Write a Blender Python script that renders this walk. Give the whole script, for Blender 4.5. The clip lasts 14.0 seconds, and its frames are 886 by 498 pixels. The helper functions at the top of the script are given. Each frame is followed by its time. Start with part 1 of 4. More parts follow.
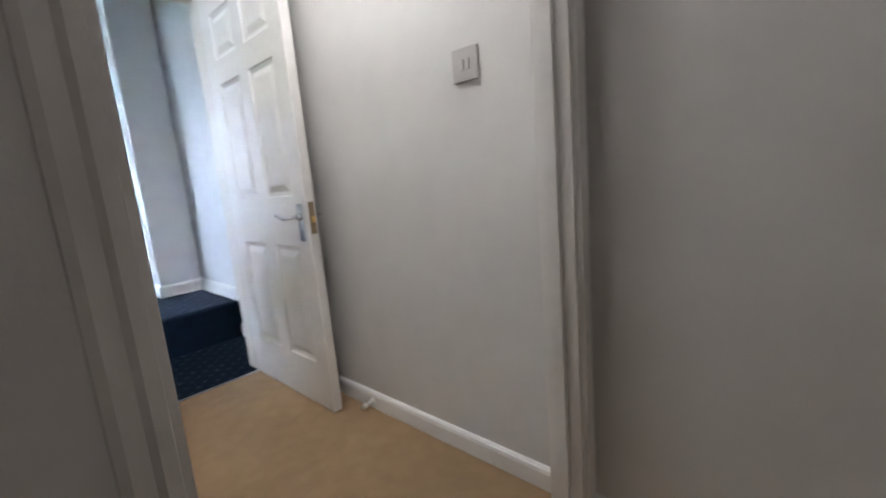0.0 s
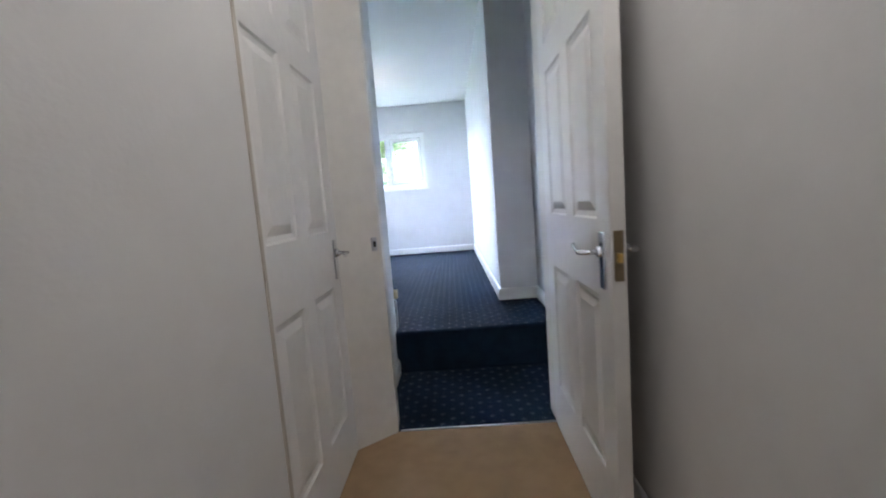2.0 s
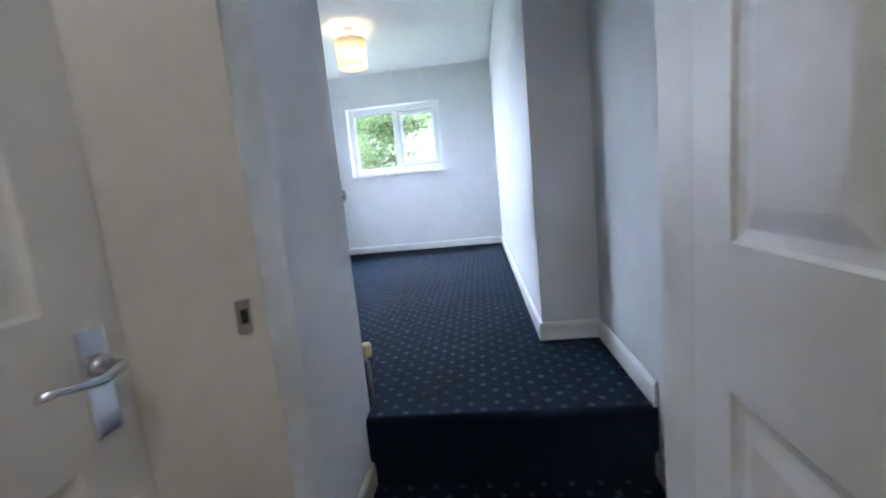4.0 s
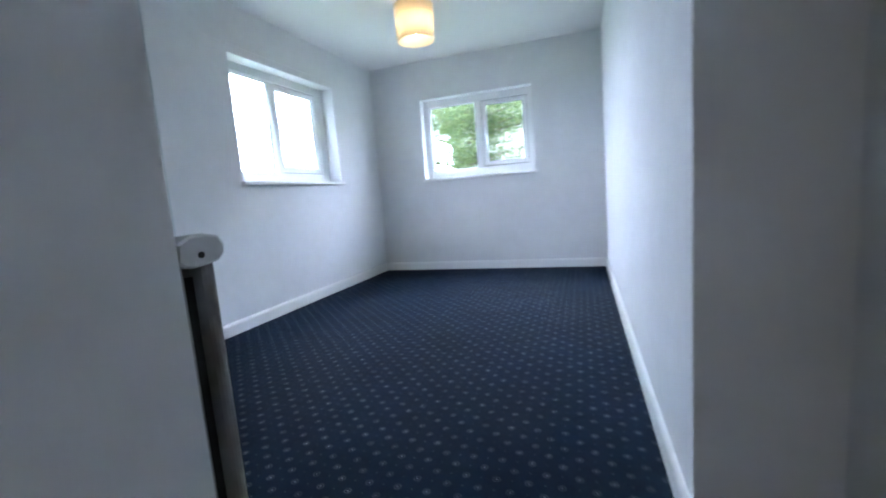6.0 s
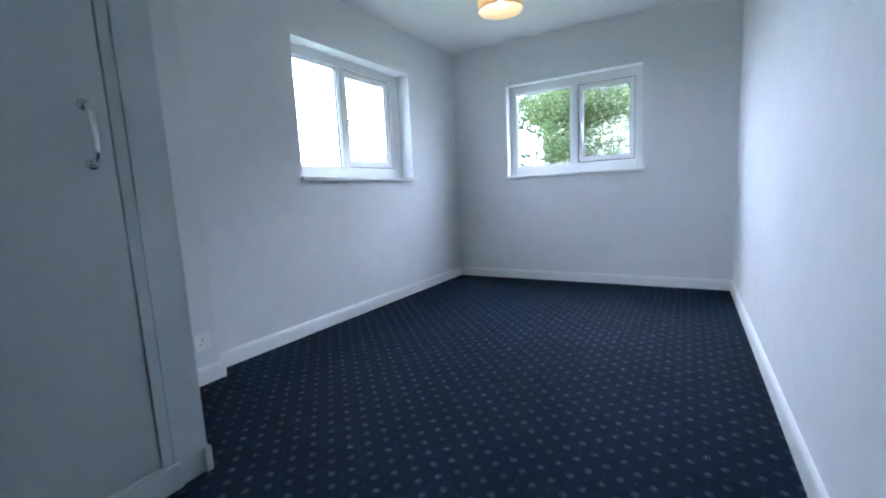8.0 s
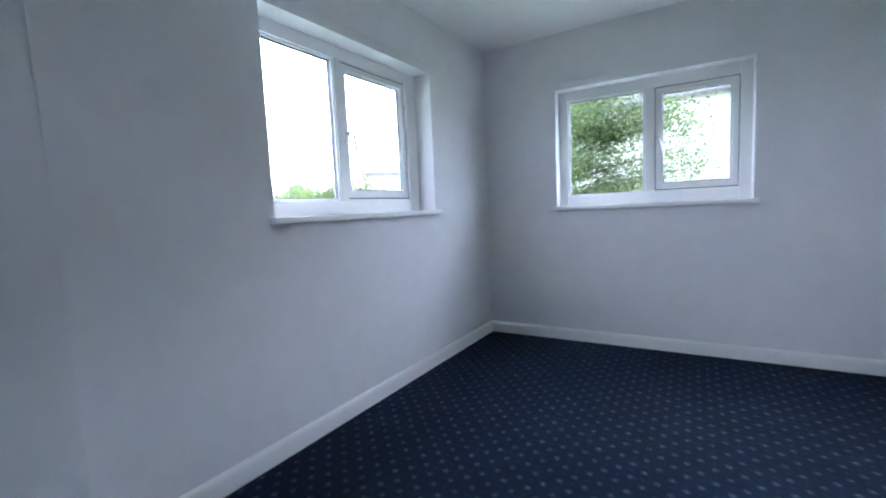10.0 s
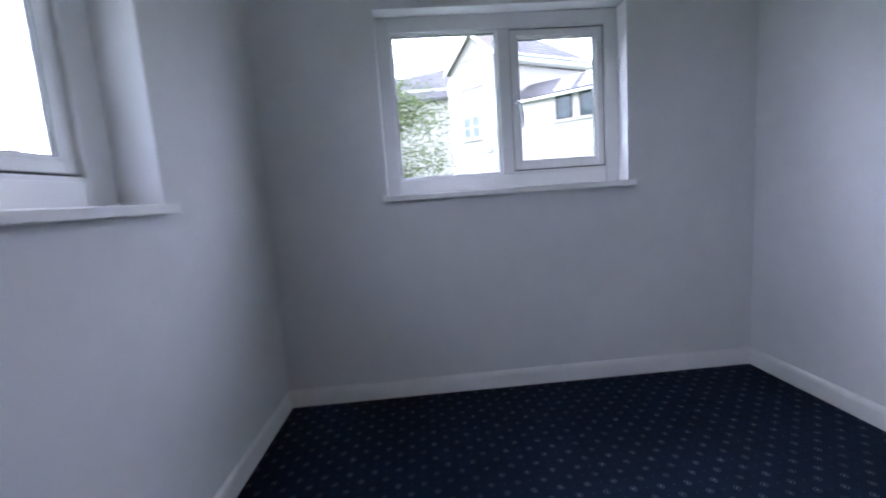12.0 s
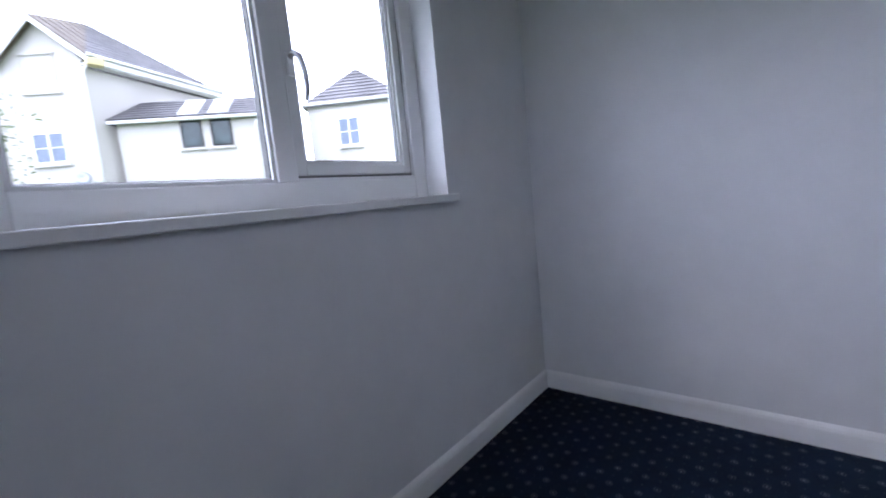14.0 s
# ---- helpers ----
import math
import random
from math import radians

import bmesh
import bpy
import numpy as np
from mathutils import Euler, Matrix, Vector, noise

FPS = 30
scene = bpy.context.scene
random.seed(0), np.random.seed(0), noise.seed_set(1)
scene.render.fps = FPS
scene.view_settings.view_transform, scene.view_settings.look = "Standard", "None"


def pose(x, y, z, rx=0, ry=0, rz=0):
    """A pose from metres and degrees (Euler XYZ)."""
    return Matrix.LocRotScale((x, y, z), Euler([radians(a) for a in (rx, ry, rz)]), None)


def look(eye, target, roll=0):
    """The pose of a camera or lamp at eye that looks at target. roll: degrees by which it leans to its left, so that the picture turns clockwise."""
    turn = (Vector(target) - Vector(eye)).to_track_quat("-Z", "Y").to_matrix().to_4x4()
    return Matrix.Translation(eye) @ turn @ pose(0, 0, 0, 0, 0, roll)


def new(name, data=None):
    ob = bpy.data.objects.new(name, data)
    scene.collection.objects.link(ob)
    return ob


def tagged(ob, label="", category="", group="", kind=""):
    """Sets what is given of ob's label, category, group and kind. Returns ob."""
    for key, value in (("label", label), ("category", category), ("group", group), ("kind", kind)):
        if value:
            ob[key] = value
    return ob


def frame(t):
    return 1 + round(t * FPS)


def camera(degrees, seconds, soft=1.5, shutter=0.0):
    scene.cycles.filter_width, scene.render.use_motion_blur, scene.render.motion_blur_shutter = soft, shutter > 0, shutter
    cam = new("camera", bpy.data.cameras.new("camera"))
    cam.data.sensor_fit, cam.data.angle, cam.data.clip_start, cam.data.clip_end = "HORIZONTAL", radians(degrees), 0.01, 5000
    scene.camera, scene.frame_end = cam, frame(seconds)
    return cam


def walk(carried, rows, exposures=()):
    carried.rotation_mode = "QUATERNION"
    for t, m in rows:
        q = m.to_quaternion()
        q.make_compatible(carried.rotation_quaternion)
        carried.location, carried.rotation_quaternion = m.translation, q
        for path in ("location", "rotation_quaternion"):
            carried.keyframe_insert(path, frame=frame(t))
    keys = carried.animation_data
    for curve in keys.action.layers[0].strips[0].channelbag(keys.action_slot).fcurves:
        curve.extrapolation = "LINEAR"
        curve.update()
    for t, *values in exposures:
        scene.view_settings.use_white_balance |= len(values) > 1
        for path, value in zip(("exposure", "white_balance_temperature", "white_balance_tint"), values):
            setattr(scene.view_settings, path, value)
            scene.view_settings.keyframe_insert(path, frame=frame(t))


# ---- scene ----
PATH = [
    (0, (-0.192, 0.111, 1.014), (1.254, 1.45, 0.675), -4.9),
    (0.5, (-0.081, 0.156, 1.021), (1.111, 1.729, 0.693), -4.7),
    (1, (0.083, 0.312, 1.048), (1.003, 2.08, 0.881), -3.9),
    (1.5, (0.216, 0.443, 1.051), (0.598, 2.398, 0.867), -3.4),
    (2, (0.315, 0.598, 1.06), (0.263, 2.585, 0.847), -4.4),
    (2.5, (0.315, 0.879, 1.073), (0.232, 2.864, 0.845), -2.0),
    (3, (0.318, 1.16, 1.074), (0.208, 3.143, 0.833), -3.5),
    (3.2, (0.33, 1.299, 1.074), (0.212, 3.278, 0.816), -3.8),
    (5.3, (0.449, 2.489, 1.151), (0.024, 4.422, 0.861), -5.7),
    (5.5, (0.432, 2.62, 1.152), (-0.038, 4.547, 0.898), -4.7),
    (6, (0.431, 2.849, 1.156), (-0.203, 4.729, 0.901), -4.5),
    (6.5, (0.467, 3.037, 1.152), (-0.526, 4.759, 0.926), -2.2),
    (7, (0.477, 3.121, 1.151), (-0.512, 4.842, 0.91), -4.7),
    (7.5, (0.425, 3.219, 1.173), (-0.587, 4.924, 0.908), -3.3),
    (9.8, (-0.293, 4.127, 1.37), (-1.271, 5.858, 1.156), -2.4),
    (10, (-0.379, 4.212, 1.375), (-1.399, 5.922, 1.187), -2.7),
    (10.5, (-0.685, 4.482, 1.376), (-1.337, 6.355, 1.12), 0.1),
    (11, (-0.821, 4.738, 1.352), (-1.287, 6.659, 1.045), -1.1),
    (11.5, (-1.012, 5.063, 1.362), (-1.3, 7.026, 1.104), -1.7),
    (12, (-1.185, 5.415, 1.344), (-1.07, 7.394, 1.086), -4.0),
    (12.5, (-1.272, 5.716, 1.313), (-0.823, 7.651, 1.083), -4.3),
    (13, (-1.339, 6.073, 1.354), (-0.609, 7.918, 1.108), -4.6),
    (13.5, (-1.351, 6.348, 1.346), (-0.12, 7.901, 1.07), -7.4),
    (14, (-1.358, 6.585, 1.333), (0.171, 7.853, 1.101), -5.7),
]
EXPOSURES = [(0, 4.0, 6250, 12), (0.5, 4.0, 6250, 12), (1, 3.85, 6300, 12), (1.5, 3.42, 6300, 13), (2.5, 3.22, 6330, 14), (3.2, 3.12, 6330, 13), (5.3, 2.6, 6300, 10), (6.0, 2.4, 6300, 10), (6.5, 2.18, 6200, 10), (7.5, 2.05, 6200, 10), (10, 1.72, 6400, 12), (11, 1.36, 6500, 16), (12, 1.05, 6600, 20), (14, 0.6, 6700, 20)]
cam = camera(92.8, 14.0, soft=1.9, shutter=0.5)
walk(cam, [(t, look(eye, target, roll)) for t, eye, target, roll in PATH], EXPOSURES)

# ---- world and light ----
world = bpy.data.worlds.new("overcast_sky")
scene.world = world
world.use_nodes = True
wn, wl = world.node_tree.nodes, world.node_tree.links
sky = wn.new("ShaderNodeTexSky")
sky.sky_type = "NISHITA"
sky.sun_disc = False
sky.sun_elevation, sky.sun_rotation = radians(40), radians(-35)
cloud = wn.new("ShaderNodeMixRGB")
cloud.inputs[0].default_value = 0.85
cloud.inputs[2].default_value = (28.0, 33.5, 44.0, 1)
wl.new(sky.outputs[0], cloud.inputs[1])
# the cloud is thinner and brighter towards the hidden sun
toward = wn.new("ShaderNodeVectorMath")
toward.operation = "DOT_PRODUCT"
toward.inputs[1].default_value = (-0.38, 0.87, 0.31)
span = wn.new("ShaderNodeMapRange")
span.inputs[1].default_value, span.inputs[2].default_value = -1.0, 1.0
span.inputs[3].default_value, span.inputs[4].default_value = 0.3, 1.75
bright = wn.new("ShaderNodeVectorMath")
bright.operation = "SCALE"
wl.new(wn.new("ShaderNodeTexCoord").outputs["Generated"], toward.inputs[0])
wl.new(toward.outputs["Value"], span.inputs[0])
wl.new(cloud.outputs[0], bright.inputs[0])
wl.new(span.outputs[0], bright.inputs["Scale"])
wl.new(bright.outputs[0], wn["Background"].inputs[0])
wn["Background"].inputs[1].default_value = 0.15

sun = new("sun", bpy.data.lights.new("sun", "SUN"))
sun.data.energy, sun.data.angle, sun.data.color = 0.7, radians(30), (1, 0.97, 0.92)
sun.matrix_world = look((-20, 60, 45), (0, 27, 4))


# ---- materials ----
def mat(name, color, rough=0.6, metal=0.0, grain=0.0, scale=40.0, bump=0.0, bump_scale=200.0, stain=0.0, stain_scale=1.5, coat=0.0):
    """A painted or plain surface: fine grain, larger stains and a fine relief, in metres."""
    m = bpy.data.materials.new(name)
    m.use_nodes = True
    n, l = m.node_tree.nodes, m.node_tree.links
    b = n["Principled BSDF"]
    b.inputs["Roughness"].default_value, b.inputs["Metallic"].default_value = rough, metal
    b.inputs["Coat Weight"].default_value = coat
    geo = n.new("ShaderNodeNewGeometry")
    out = None
    rgb = n.new("ShaderNodeRGB")
    rgb.outputs[0].default_value = (*color, 1)
    out = rgb.outputs[0]
    for amount, size, detail in ((grain, scale, 4.0), (stain, stain_scale, 3.0)):
        if amount:
            t = n.new("ShaderNodeTexNoise")
            t.inputs["Scale"].default_value, t.inputs["Detail"].default_value = size, detail
            l.new(geo.outputs["Position"], t.inputs["Vector"])
            r = n.new("ShaderNodeMapRange")
            r.inputs[1].default_value, r.inputs[2].default_value = 0.3, 0.7
            r.inputs[3].default_value, r.inputs[4].default_value = 1 - amount, 1 + amount
            l.new(t.outputs[0], r.inputs[0])
            mul = n.new("ShaderNodeVectorMath")
            mul.operation = "SCALE"
            l.new(out, mul.inputs[0])
            l.new(r.outputs[0], mul.inputs["Scale"])
            out = mul.outputs[0]
    l.new(out, b.inputs["Base Color"])
    if bump:
        t = n.new("ShaderNodeTexNoise")
        t.inputs["Scale"].default_value, t.inputs["Detail"].default_value = bump_scale, 5.0
        l.new(geo.outputs["Position"], t.inputs["Vector"])
        bp = n.new("ShaderNodeBump")
        bp.inputs["Strength"].default_value, bp.inputs["Distance"].default_value = bump, 0.004
        l.new(t.outputs[0], bp.inputs["Height"])
        l.new(bp.outputs[0], b.inputs["Normal"])
    return m


WALL = mat("white_emulsion", (0.75, 0.76, 0.775), 0.75, grain=0.02, scale=9, bump=0.2, bump_scale=75, stain=0.03)
HALLW = mat("hall_emulsion", (0.69, 0.682, 0.668), 0.75, grain=0.02, scale=9, bump=0.16, bump_scale=90, stain=0.03)
CEIL = mat("ceiling_paint", (0.80, 0.80, 0.80), 0.85, bump=0.25, bump_scale=80, stain=0.02)
GLOSSW = mat("white_gloss_paint", (0.86, 0.86, 0.86), 0.3, bump=0.12, bump_scale=30, grain=0.015, scale=25, stain=0.02)
DOORW = mat("door_satin_paint", (0.76, 0.745, 0.72), 0.42, bump=0.12, bump_scale=60, grain=0.02, scale=30, stain=0.02)
POSTW = mat("cream_gloss_paint", (0.72, 0.695, 0.65), 0.4, bump=0.15, bump_scale=30, grain=0.03, scale=20, stain=0.03)
UPVC = mat("white_upvc", (0.82, 0.835, 0.84), 0.28, grain=0.01, scale=15, stain=0.03, stain_scale=4)
GASKET = mat("grey_gasket", (0.13, 0.135, 0.14), 0.7)
WARD = mat("wardrobe_paint", (0.615, 0.668, 0.685), 0.4, bump=0.1, bump_scale=35, grain=0.02, scale=20, stain=0.03)
CHROME = mat("chrome", (0.75, 0.76, 0.78), 0.14, 1.0, grain=0.03, scale=30)
SATIN = mat("satin_steel", (0.55, 0.56, 0.58), 0.32, 1.0, grain=0.05, scale=60)
TAN = mat("aged_tan_paint", (0.50, 0.45, 0.385), 0.5, grain=0.04, scale=20)
SWITCHW = mat("greyed_plastic", (0.50, 0.48, 0.475), 0.35, grain=0.02, scale=40)
BRASS = mat("brass", (0.75, 0.52, 0.18), 0.28, 1.0, grain=0.05, scale=60)
LATCH = mat("tarnished_brass", (0.29, 0.23, 0.145), 0.45, 0.8, grain=0.1, scale=60)
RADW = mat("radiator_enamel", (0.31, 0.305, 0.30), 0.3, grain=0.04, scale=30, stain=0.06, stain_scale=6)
RADCAP = mat("radiator_cap_plastic", (0.57, 0.58, 0.58), 0.35, grain=0.03, scale=30, stain=0.05, stain_scale=20)
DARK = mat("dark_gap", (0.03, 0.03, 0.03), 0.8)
TRVW = mat("aged_cream_plastic", (0.62, 0.52, 0.30), 0.45, grain=0.05, scale=60)
SOCKW = mat("white_plastic", (0.82, 0.82, 0.80), 0.3, grain=0.01, scale=50)
RENDER_W = mat("white_render", (0.52, 0.492, 0.452), 0.9, grain=0.03, scale=6, stain=0.05, stain_scale=0.7)
FASCIA = mat("white_fascia", (0.78, 0.78, 0.76), 0.5, grain=0.03, scale=6)
SHEET = mat("pale_sheet", (0.46, 0.47, 0.49), 0.5, grain=0.05, scale=4)
YELLOW = mat("yellow_reflection", (0.62, 0.52, 0.27), 0.5, grain=0.05, scale=8)
SLATE = mat("roof_slate", (0.09, 0.084, 0.086), 0.7, grain=0.25, scale=5, stain=0.25, stain_scale=0.8)
SLATEB = mat("weathered_tile", (0.128, 0.102, 0.078), 0.8, grain=0.25, scale=5, stain=0.25, stain_scale=0.8)
# far roof and brick lightened so their colours carry the distance haze
FARROOF = mat("haze_tinted_roof", (0.40, 0.36, 0.35), 0.8, grain=0.1, scale=3)
BRICK = mat("haze_tinted_brick", (0.48, 0.42, 0.41), 0.9, grain=0.15, scale=3)
BARK = mat("bark", (0.09, 0.065, 0.045), 0.9, grain=0.3, scale=15, bump=0.6, bump_scale=25)
GRASS = mat("grass", (0.06, 0.10, 0.03), 0.95, grain=0.3, scale=2, stain=0.3, stain_scale=0.2)
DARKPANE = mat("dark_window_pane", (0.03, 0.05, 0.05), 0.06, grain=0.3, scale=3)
# opaque pane whose blue base colour paints in the reflected sky
BLUEPANE = mat("painted_sky_pane", (0.11, 0.145, 0.20), 0.06, grain=0.15, scale=2)
TREE_FAR = mat("far_foliage", (0.07, 0.10, 0.06), 0.9, grain=0.4, scale=2)


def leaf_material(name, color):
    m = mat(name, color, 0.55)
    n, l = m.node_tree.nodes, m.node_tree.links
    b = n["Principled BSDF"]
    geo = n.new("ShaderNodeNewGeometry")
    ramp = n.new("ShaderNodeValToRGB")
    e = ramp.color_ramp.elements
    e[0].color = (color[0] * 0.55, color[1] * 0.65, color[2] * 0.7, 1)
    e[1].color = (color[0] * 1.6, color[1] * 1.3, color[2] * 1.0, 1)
    l.new(geo.outputs["Random Per Island"], ramp.inputs[0])
    l.new(ramp.outputs[0], b.inputs["Base Color"])
    tr = n.new("ShaderNodeBsdfTranslucent")
    l.new(ramp.outputs[0], tr.inputs[0])
    mix = n.new("ShaderNodeMixShader")
    mix.inputs[0].default_value = 0.5
    l.new(b.outputs[0], mix.inputs[1])
    l.new(tr.outputs[0], mix.inputs[2])
    l.new(mix.outputs[0], n["Material Output"].inputs[0])
    return m


# skyline leaves paled and greyed: distance haze painted into their colour
LEAF_FAR = leaf_material("haze_tinted_leaf", (0.17, 0.20, 0.17))
LEAF_BUSH = leaf_material("bush_leaf", (0.11, 0.17, 0.06))
LEAF = leaf_material("leaf", (0.095, 0.145, 0.06))


def carpet(name, base, dots=None, pitch=0.075, mottle=0.9):
    """Cut-pile carpet; dots: colour of the small woven motif, on a staggered lattice of that pitch."""
    m = mat(name, base, 0.95)
    n, l = m.node_tree.nodes, m.node_tree.links
    b = n["Principled BSDF"]
    b.inputs["Specular IOR Level"].default_value = 0.15
    geo = n.new("ShaderNodeNewGeometry")

    def noise_node(scale, detail=4.0):
        t = n.new("ShaderNodeTexNoise")
        t.inputs["Scale"].default_value, t.inputs["Detail"].default_value = scale, detail
        l.new(geo.outputs["Position"], t.inputs["Vector"])
        return t

    def value(op, a, c=0.0, d=None):
        v = n.new("ShaderNodeMath")
        v.operation = op
        for i, x in enumerate((a, c, d)):
            if x is None:
                continue
            if isinstance(x, (int, float)):
                v.inputs[i].default_value = x
            else:
                l.new(x, v.inputs[i])
        return v.outputs[0]

    fine, wear, mid = noise_node(420), noise_node(1.6, 3.0), noise_node(14)
    tone = value("MULTIPLY", value("ADD", value("MULTIPLY", fine.outputs[0], 0.9), 0.55),
                 value("MULTIPLY", value("ADD", value("MULTIPLY", wear.outputs[0], 0.8), 0.6),
                       value("ADD", value("MULTIPLY", mid.outputs[0], mottle), 1 - mottle / 2)))
    colour = n.new("ShaderNodeRGB")
    colour.outputs[0].default_value = (*base, 1)
    out = colour.outputs[0]
    if dots:
        sep = n.new("ShaderNodeSeparateXYZ")
        warp = noise_node(6)
        off = n.new("ShaderNodeVectorMath")
        off.operation = "MULTIPLY_ADD"
        l.new(warp.outputs[1], off.inputs[0])
        off.inputs[1].default_value = (0.008, 0.008, 0)
        l.new(geo.outputs["Position"], off.inputs[2])
        l.new(off.outputs[0], sep.inputs[0])

        def ring(shift):
            d = []
            for axis in (0, 1):
                along = sep.outputs[0] if axis == 0 else value("SUBTRACT", sep.outputs[1], sep.outputs[2])
                f = value("FRACT", value("ADD", value("DIVIDE", value("ADD", along, 0.094 if axis == 0 else 0.018), pitch), 50.0 + shift))
                d.append(value("MULTIPLY", value("SUBTRACT", f, 0.5), pitch))
            r = value("SQRT", value("ADD", value("MULTIPLY", d[0], d[0]), value("MULTIPLY", d[1], d[1])))
            core = value("LESS_THAN", r, 0.0038)
            rim = value("LESS_THAN", value("ABSOLUTE", value("SUBTRACT", r, 0.0105)), 0.0022)
            return value("MAXIMUM", core, value("MULTIPLY", rim, 0.38))

        def pin(shift_x, shift_y):
            d = []
            for along, shift in ((sep.outputs[0], shift_x + 0.094 / pitch), (value("SUBTRACT", sep.outputs[1], sep.outputs[2]), shift_y + 0.018 / pitch)):
                f = value("FRACT", value("ADD", value("DIVIDE", along, pitch), 50.0 + shift))
                d.append(value("MULTIPLY", value("SUBTRACT", f, 0.5), pitch))
            r = value("SQRT", value("ADD", value("MULTIPLY", d[0], d[0]), value("MULTIPLY", d[1], d[1])))
            return value("MULTIPLY", value("LESS_THAN", r, 0.0026), 0.4)

        mask = value("MAXIMUM", value("MAXIMUM", ring(0.0), ring(0.5)), value("MAXIMUM", pin(0.5, 0.0), pin(0.0, 0.5)))
        mask = value("MULTIPLY", mask, value("ADD", value("MULTIPLY", fine.outputs[0], 1.0), 0.1))
        facing = n.new("ShaderNodeSeparateXYZ")
        l.new(geo.outputs["True Normal"], facing.inputs[0])
        mask = value("MULTIPLY", mask, value("GREATER_THAN", facing.outputs[2], 0.8))
        mask = value("MULTIPLY", mask, value("ADD", value("MULTIPLY", mid.outputs[0], 1.2), 0.4))
        mix = n.new("ShaderNodeMixRGB")
        l.new(mask, mix.inputs[0])
        l.new(out, mix.inputs[1])
        mix.inputs[2].default_value = (*dots, 1)
        out = mix.outputs[0]
    mul = n.new("ShaderNodeVectorMath")
    mul.operation = "SCALE"
    l.new(out, mul.inputs[0])
    l.new(tone, mul.inputs["Scale"])
    l.new(mul.outputs[0], b.inputs["Base Color"])
    bp = n.new("ShaderNodeBump")
    bp.inputs["Strength"].default_value, bp.inputs["Distance"].default_value = 0.6, 0.004
    l.new(fine.outputs[0], bp.inputs["Height"])
    l.new(bp.outputs[0], b.inputs["Normal"])
    return m


NAVY = carpet("navy_carpet", (0.0049, 0.0138, 0.0305), (0.17, 0.205, 0.235), 0.0985)
BEIGE = carpet("beige_carpet", (0.355, 0.242, 0.14), mottle=0.36)


def glass_material():
    m = bpy.data.materials.new("window_glass")
    m.use_nodes = True
    b = m.node_tree.nodes["Principled BSDF"]
    b.inputs["Transmission Weight"].default_value = 1.0
    b.inputs["Roughness"].default_value = 0.0
    b.inputs["IOR"].default_value = 1.08
    return m


GLASS = glass_material()


def shade_material():
    m = bpy.data.materials.new("lampshade_fabric")
    m.use_nodes = True
    n, l = m.node_tree.nodes, m.node_tree.links
    b = n["Principled BSDF"]
    b.inputs["Base Color"].default_value = (0.88, 0.83, 0.73, 1)
    b.inputs["Roughness"].default_value = 0.9
    tr = n.new("ShaderNodeBsdfTranslucent")
    tr.inputs[0].default_value = (0.92, 0.83, 0.68, 1)
    weave = n.new("ShaderNodeTexNoise")
    weave.inputs["Scale"].default_value = 160
    bp = n.new("ShaderNodeBump")
    bp.inputs["Strength"].default_value, bp.inputs["Distance"].default_value = 0.3, 0.002
    l.new(weave.outputs[0], bp.inputs["Height"])
    l.new(bp.outputs[0], b.inputs["Normal"])
    mix = n.new("ShaderNodeMixShader")
    mix.inputs[0].default_value = 0.6
    l.new(b.outputs[0], mix.inputs[1])
    l.new(tr.outputs[0], mix.inputs[2])
    l.new(mix.outputs[0], n["Material Output"].inputs[0])
    return m


SHADE = shade_material()


def glow(name, color, strength):
    m = bpy.data.materials.new(name)
    m.use_nodes = True
    b = m.node_tree.nodes["Principled BSDF"]
    b.inputs["Emission Color"].default_value = (*color, 1)
    b.inputs["Emission Strength"].default_value = strength
    return m


BULB = glow("lit_bulb", (1.0, 0.78, 0.52), 15)


# ---- mesh helpers ----
def link_mesh(name, bm, material, smooth=False):
    me = bpy.data.meshes.new(name)
    bmesh.ops.recalc_face_normals(bm, faces=bm.faces)
    bm.to_mesh(me)
    bm.free()
    me.materials.append(material)
    if smooth:
        for p in me.polygons:
            p.use_smooth = True
    return new(name, me)


def part(name, bm, material, parent=None, label="", smooth=False):
    ob = link_mesh(name, bm, material, smooth)
    if parent:
        ob.parent = parent
    if label:
        ob["label"] = label
    return ob


def structure(name, bm, material, label, category, at=None, smooth=False):
    ob = link_mesh(name, bm, material, smooth)
    if at:
        ob.matrix_world = at
    return tagged(ob, label, category, kind="structure")


def thing(name, at, label, category, group="", kind=""):
    ob = new(name)
    ob.empty_display_size = 0.1
    ob.matrix_world = at
    return tagged(ob, label, category, group, kind)


def box(bm, x0, x1, y0, y1, z0, z1, bevel=0.0, segments=2):
    m = Matrix.Translation(((x0 + x1) / 2, (y0 + y1) / 2, (z0 + z1) / 2)) @ Matrix.Diagonal((x1 - x0, y1 - y0, z1 - z0, 1))
    v = bmesh.ops.create_cube(bm, size=1, matrix=m)["verts"]
    if bevel:
        e = list({e for a in v for e in a.link_edges})
        bmesh.ops.bevel(bm, geom=e, offset=bevel, segments=segments, profile=0.6, affect="EDGES")
    return bm


def boxes(*rows, bevel=0.0):
    bm = bmesh.new()
    for r in rows:
        box(bm, *r, bevel=bevel)
    return bm


def prism(bm, outline, z0, z1):
    """An upright prism over a plan outline."""
    lo = [bm.verts.new((x, y, z0)) for x, y in outline]
    hi = [bm.verts.new((x, y, z1)) for x, y in outline]
    n = len(outline)
    bm.faces.new(lo[::-1]), bm.faces.new(hi)
    for i in range(n):
        bm.faces.new((lo[i], lo[(i + 1) % n], hi[(i + 1) % n], hi[i]))
    return bm


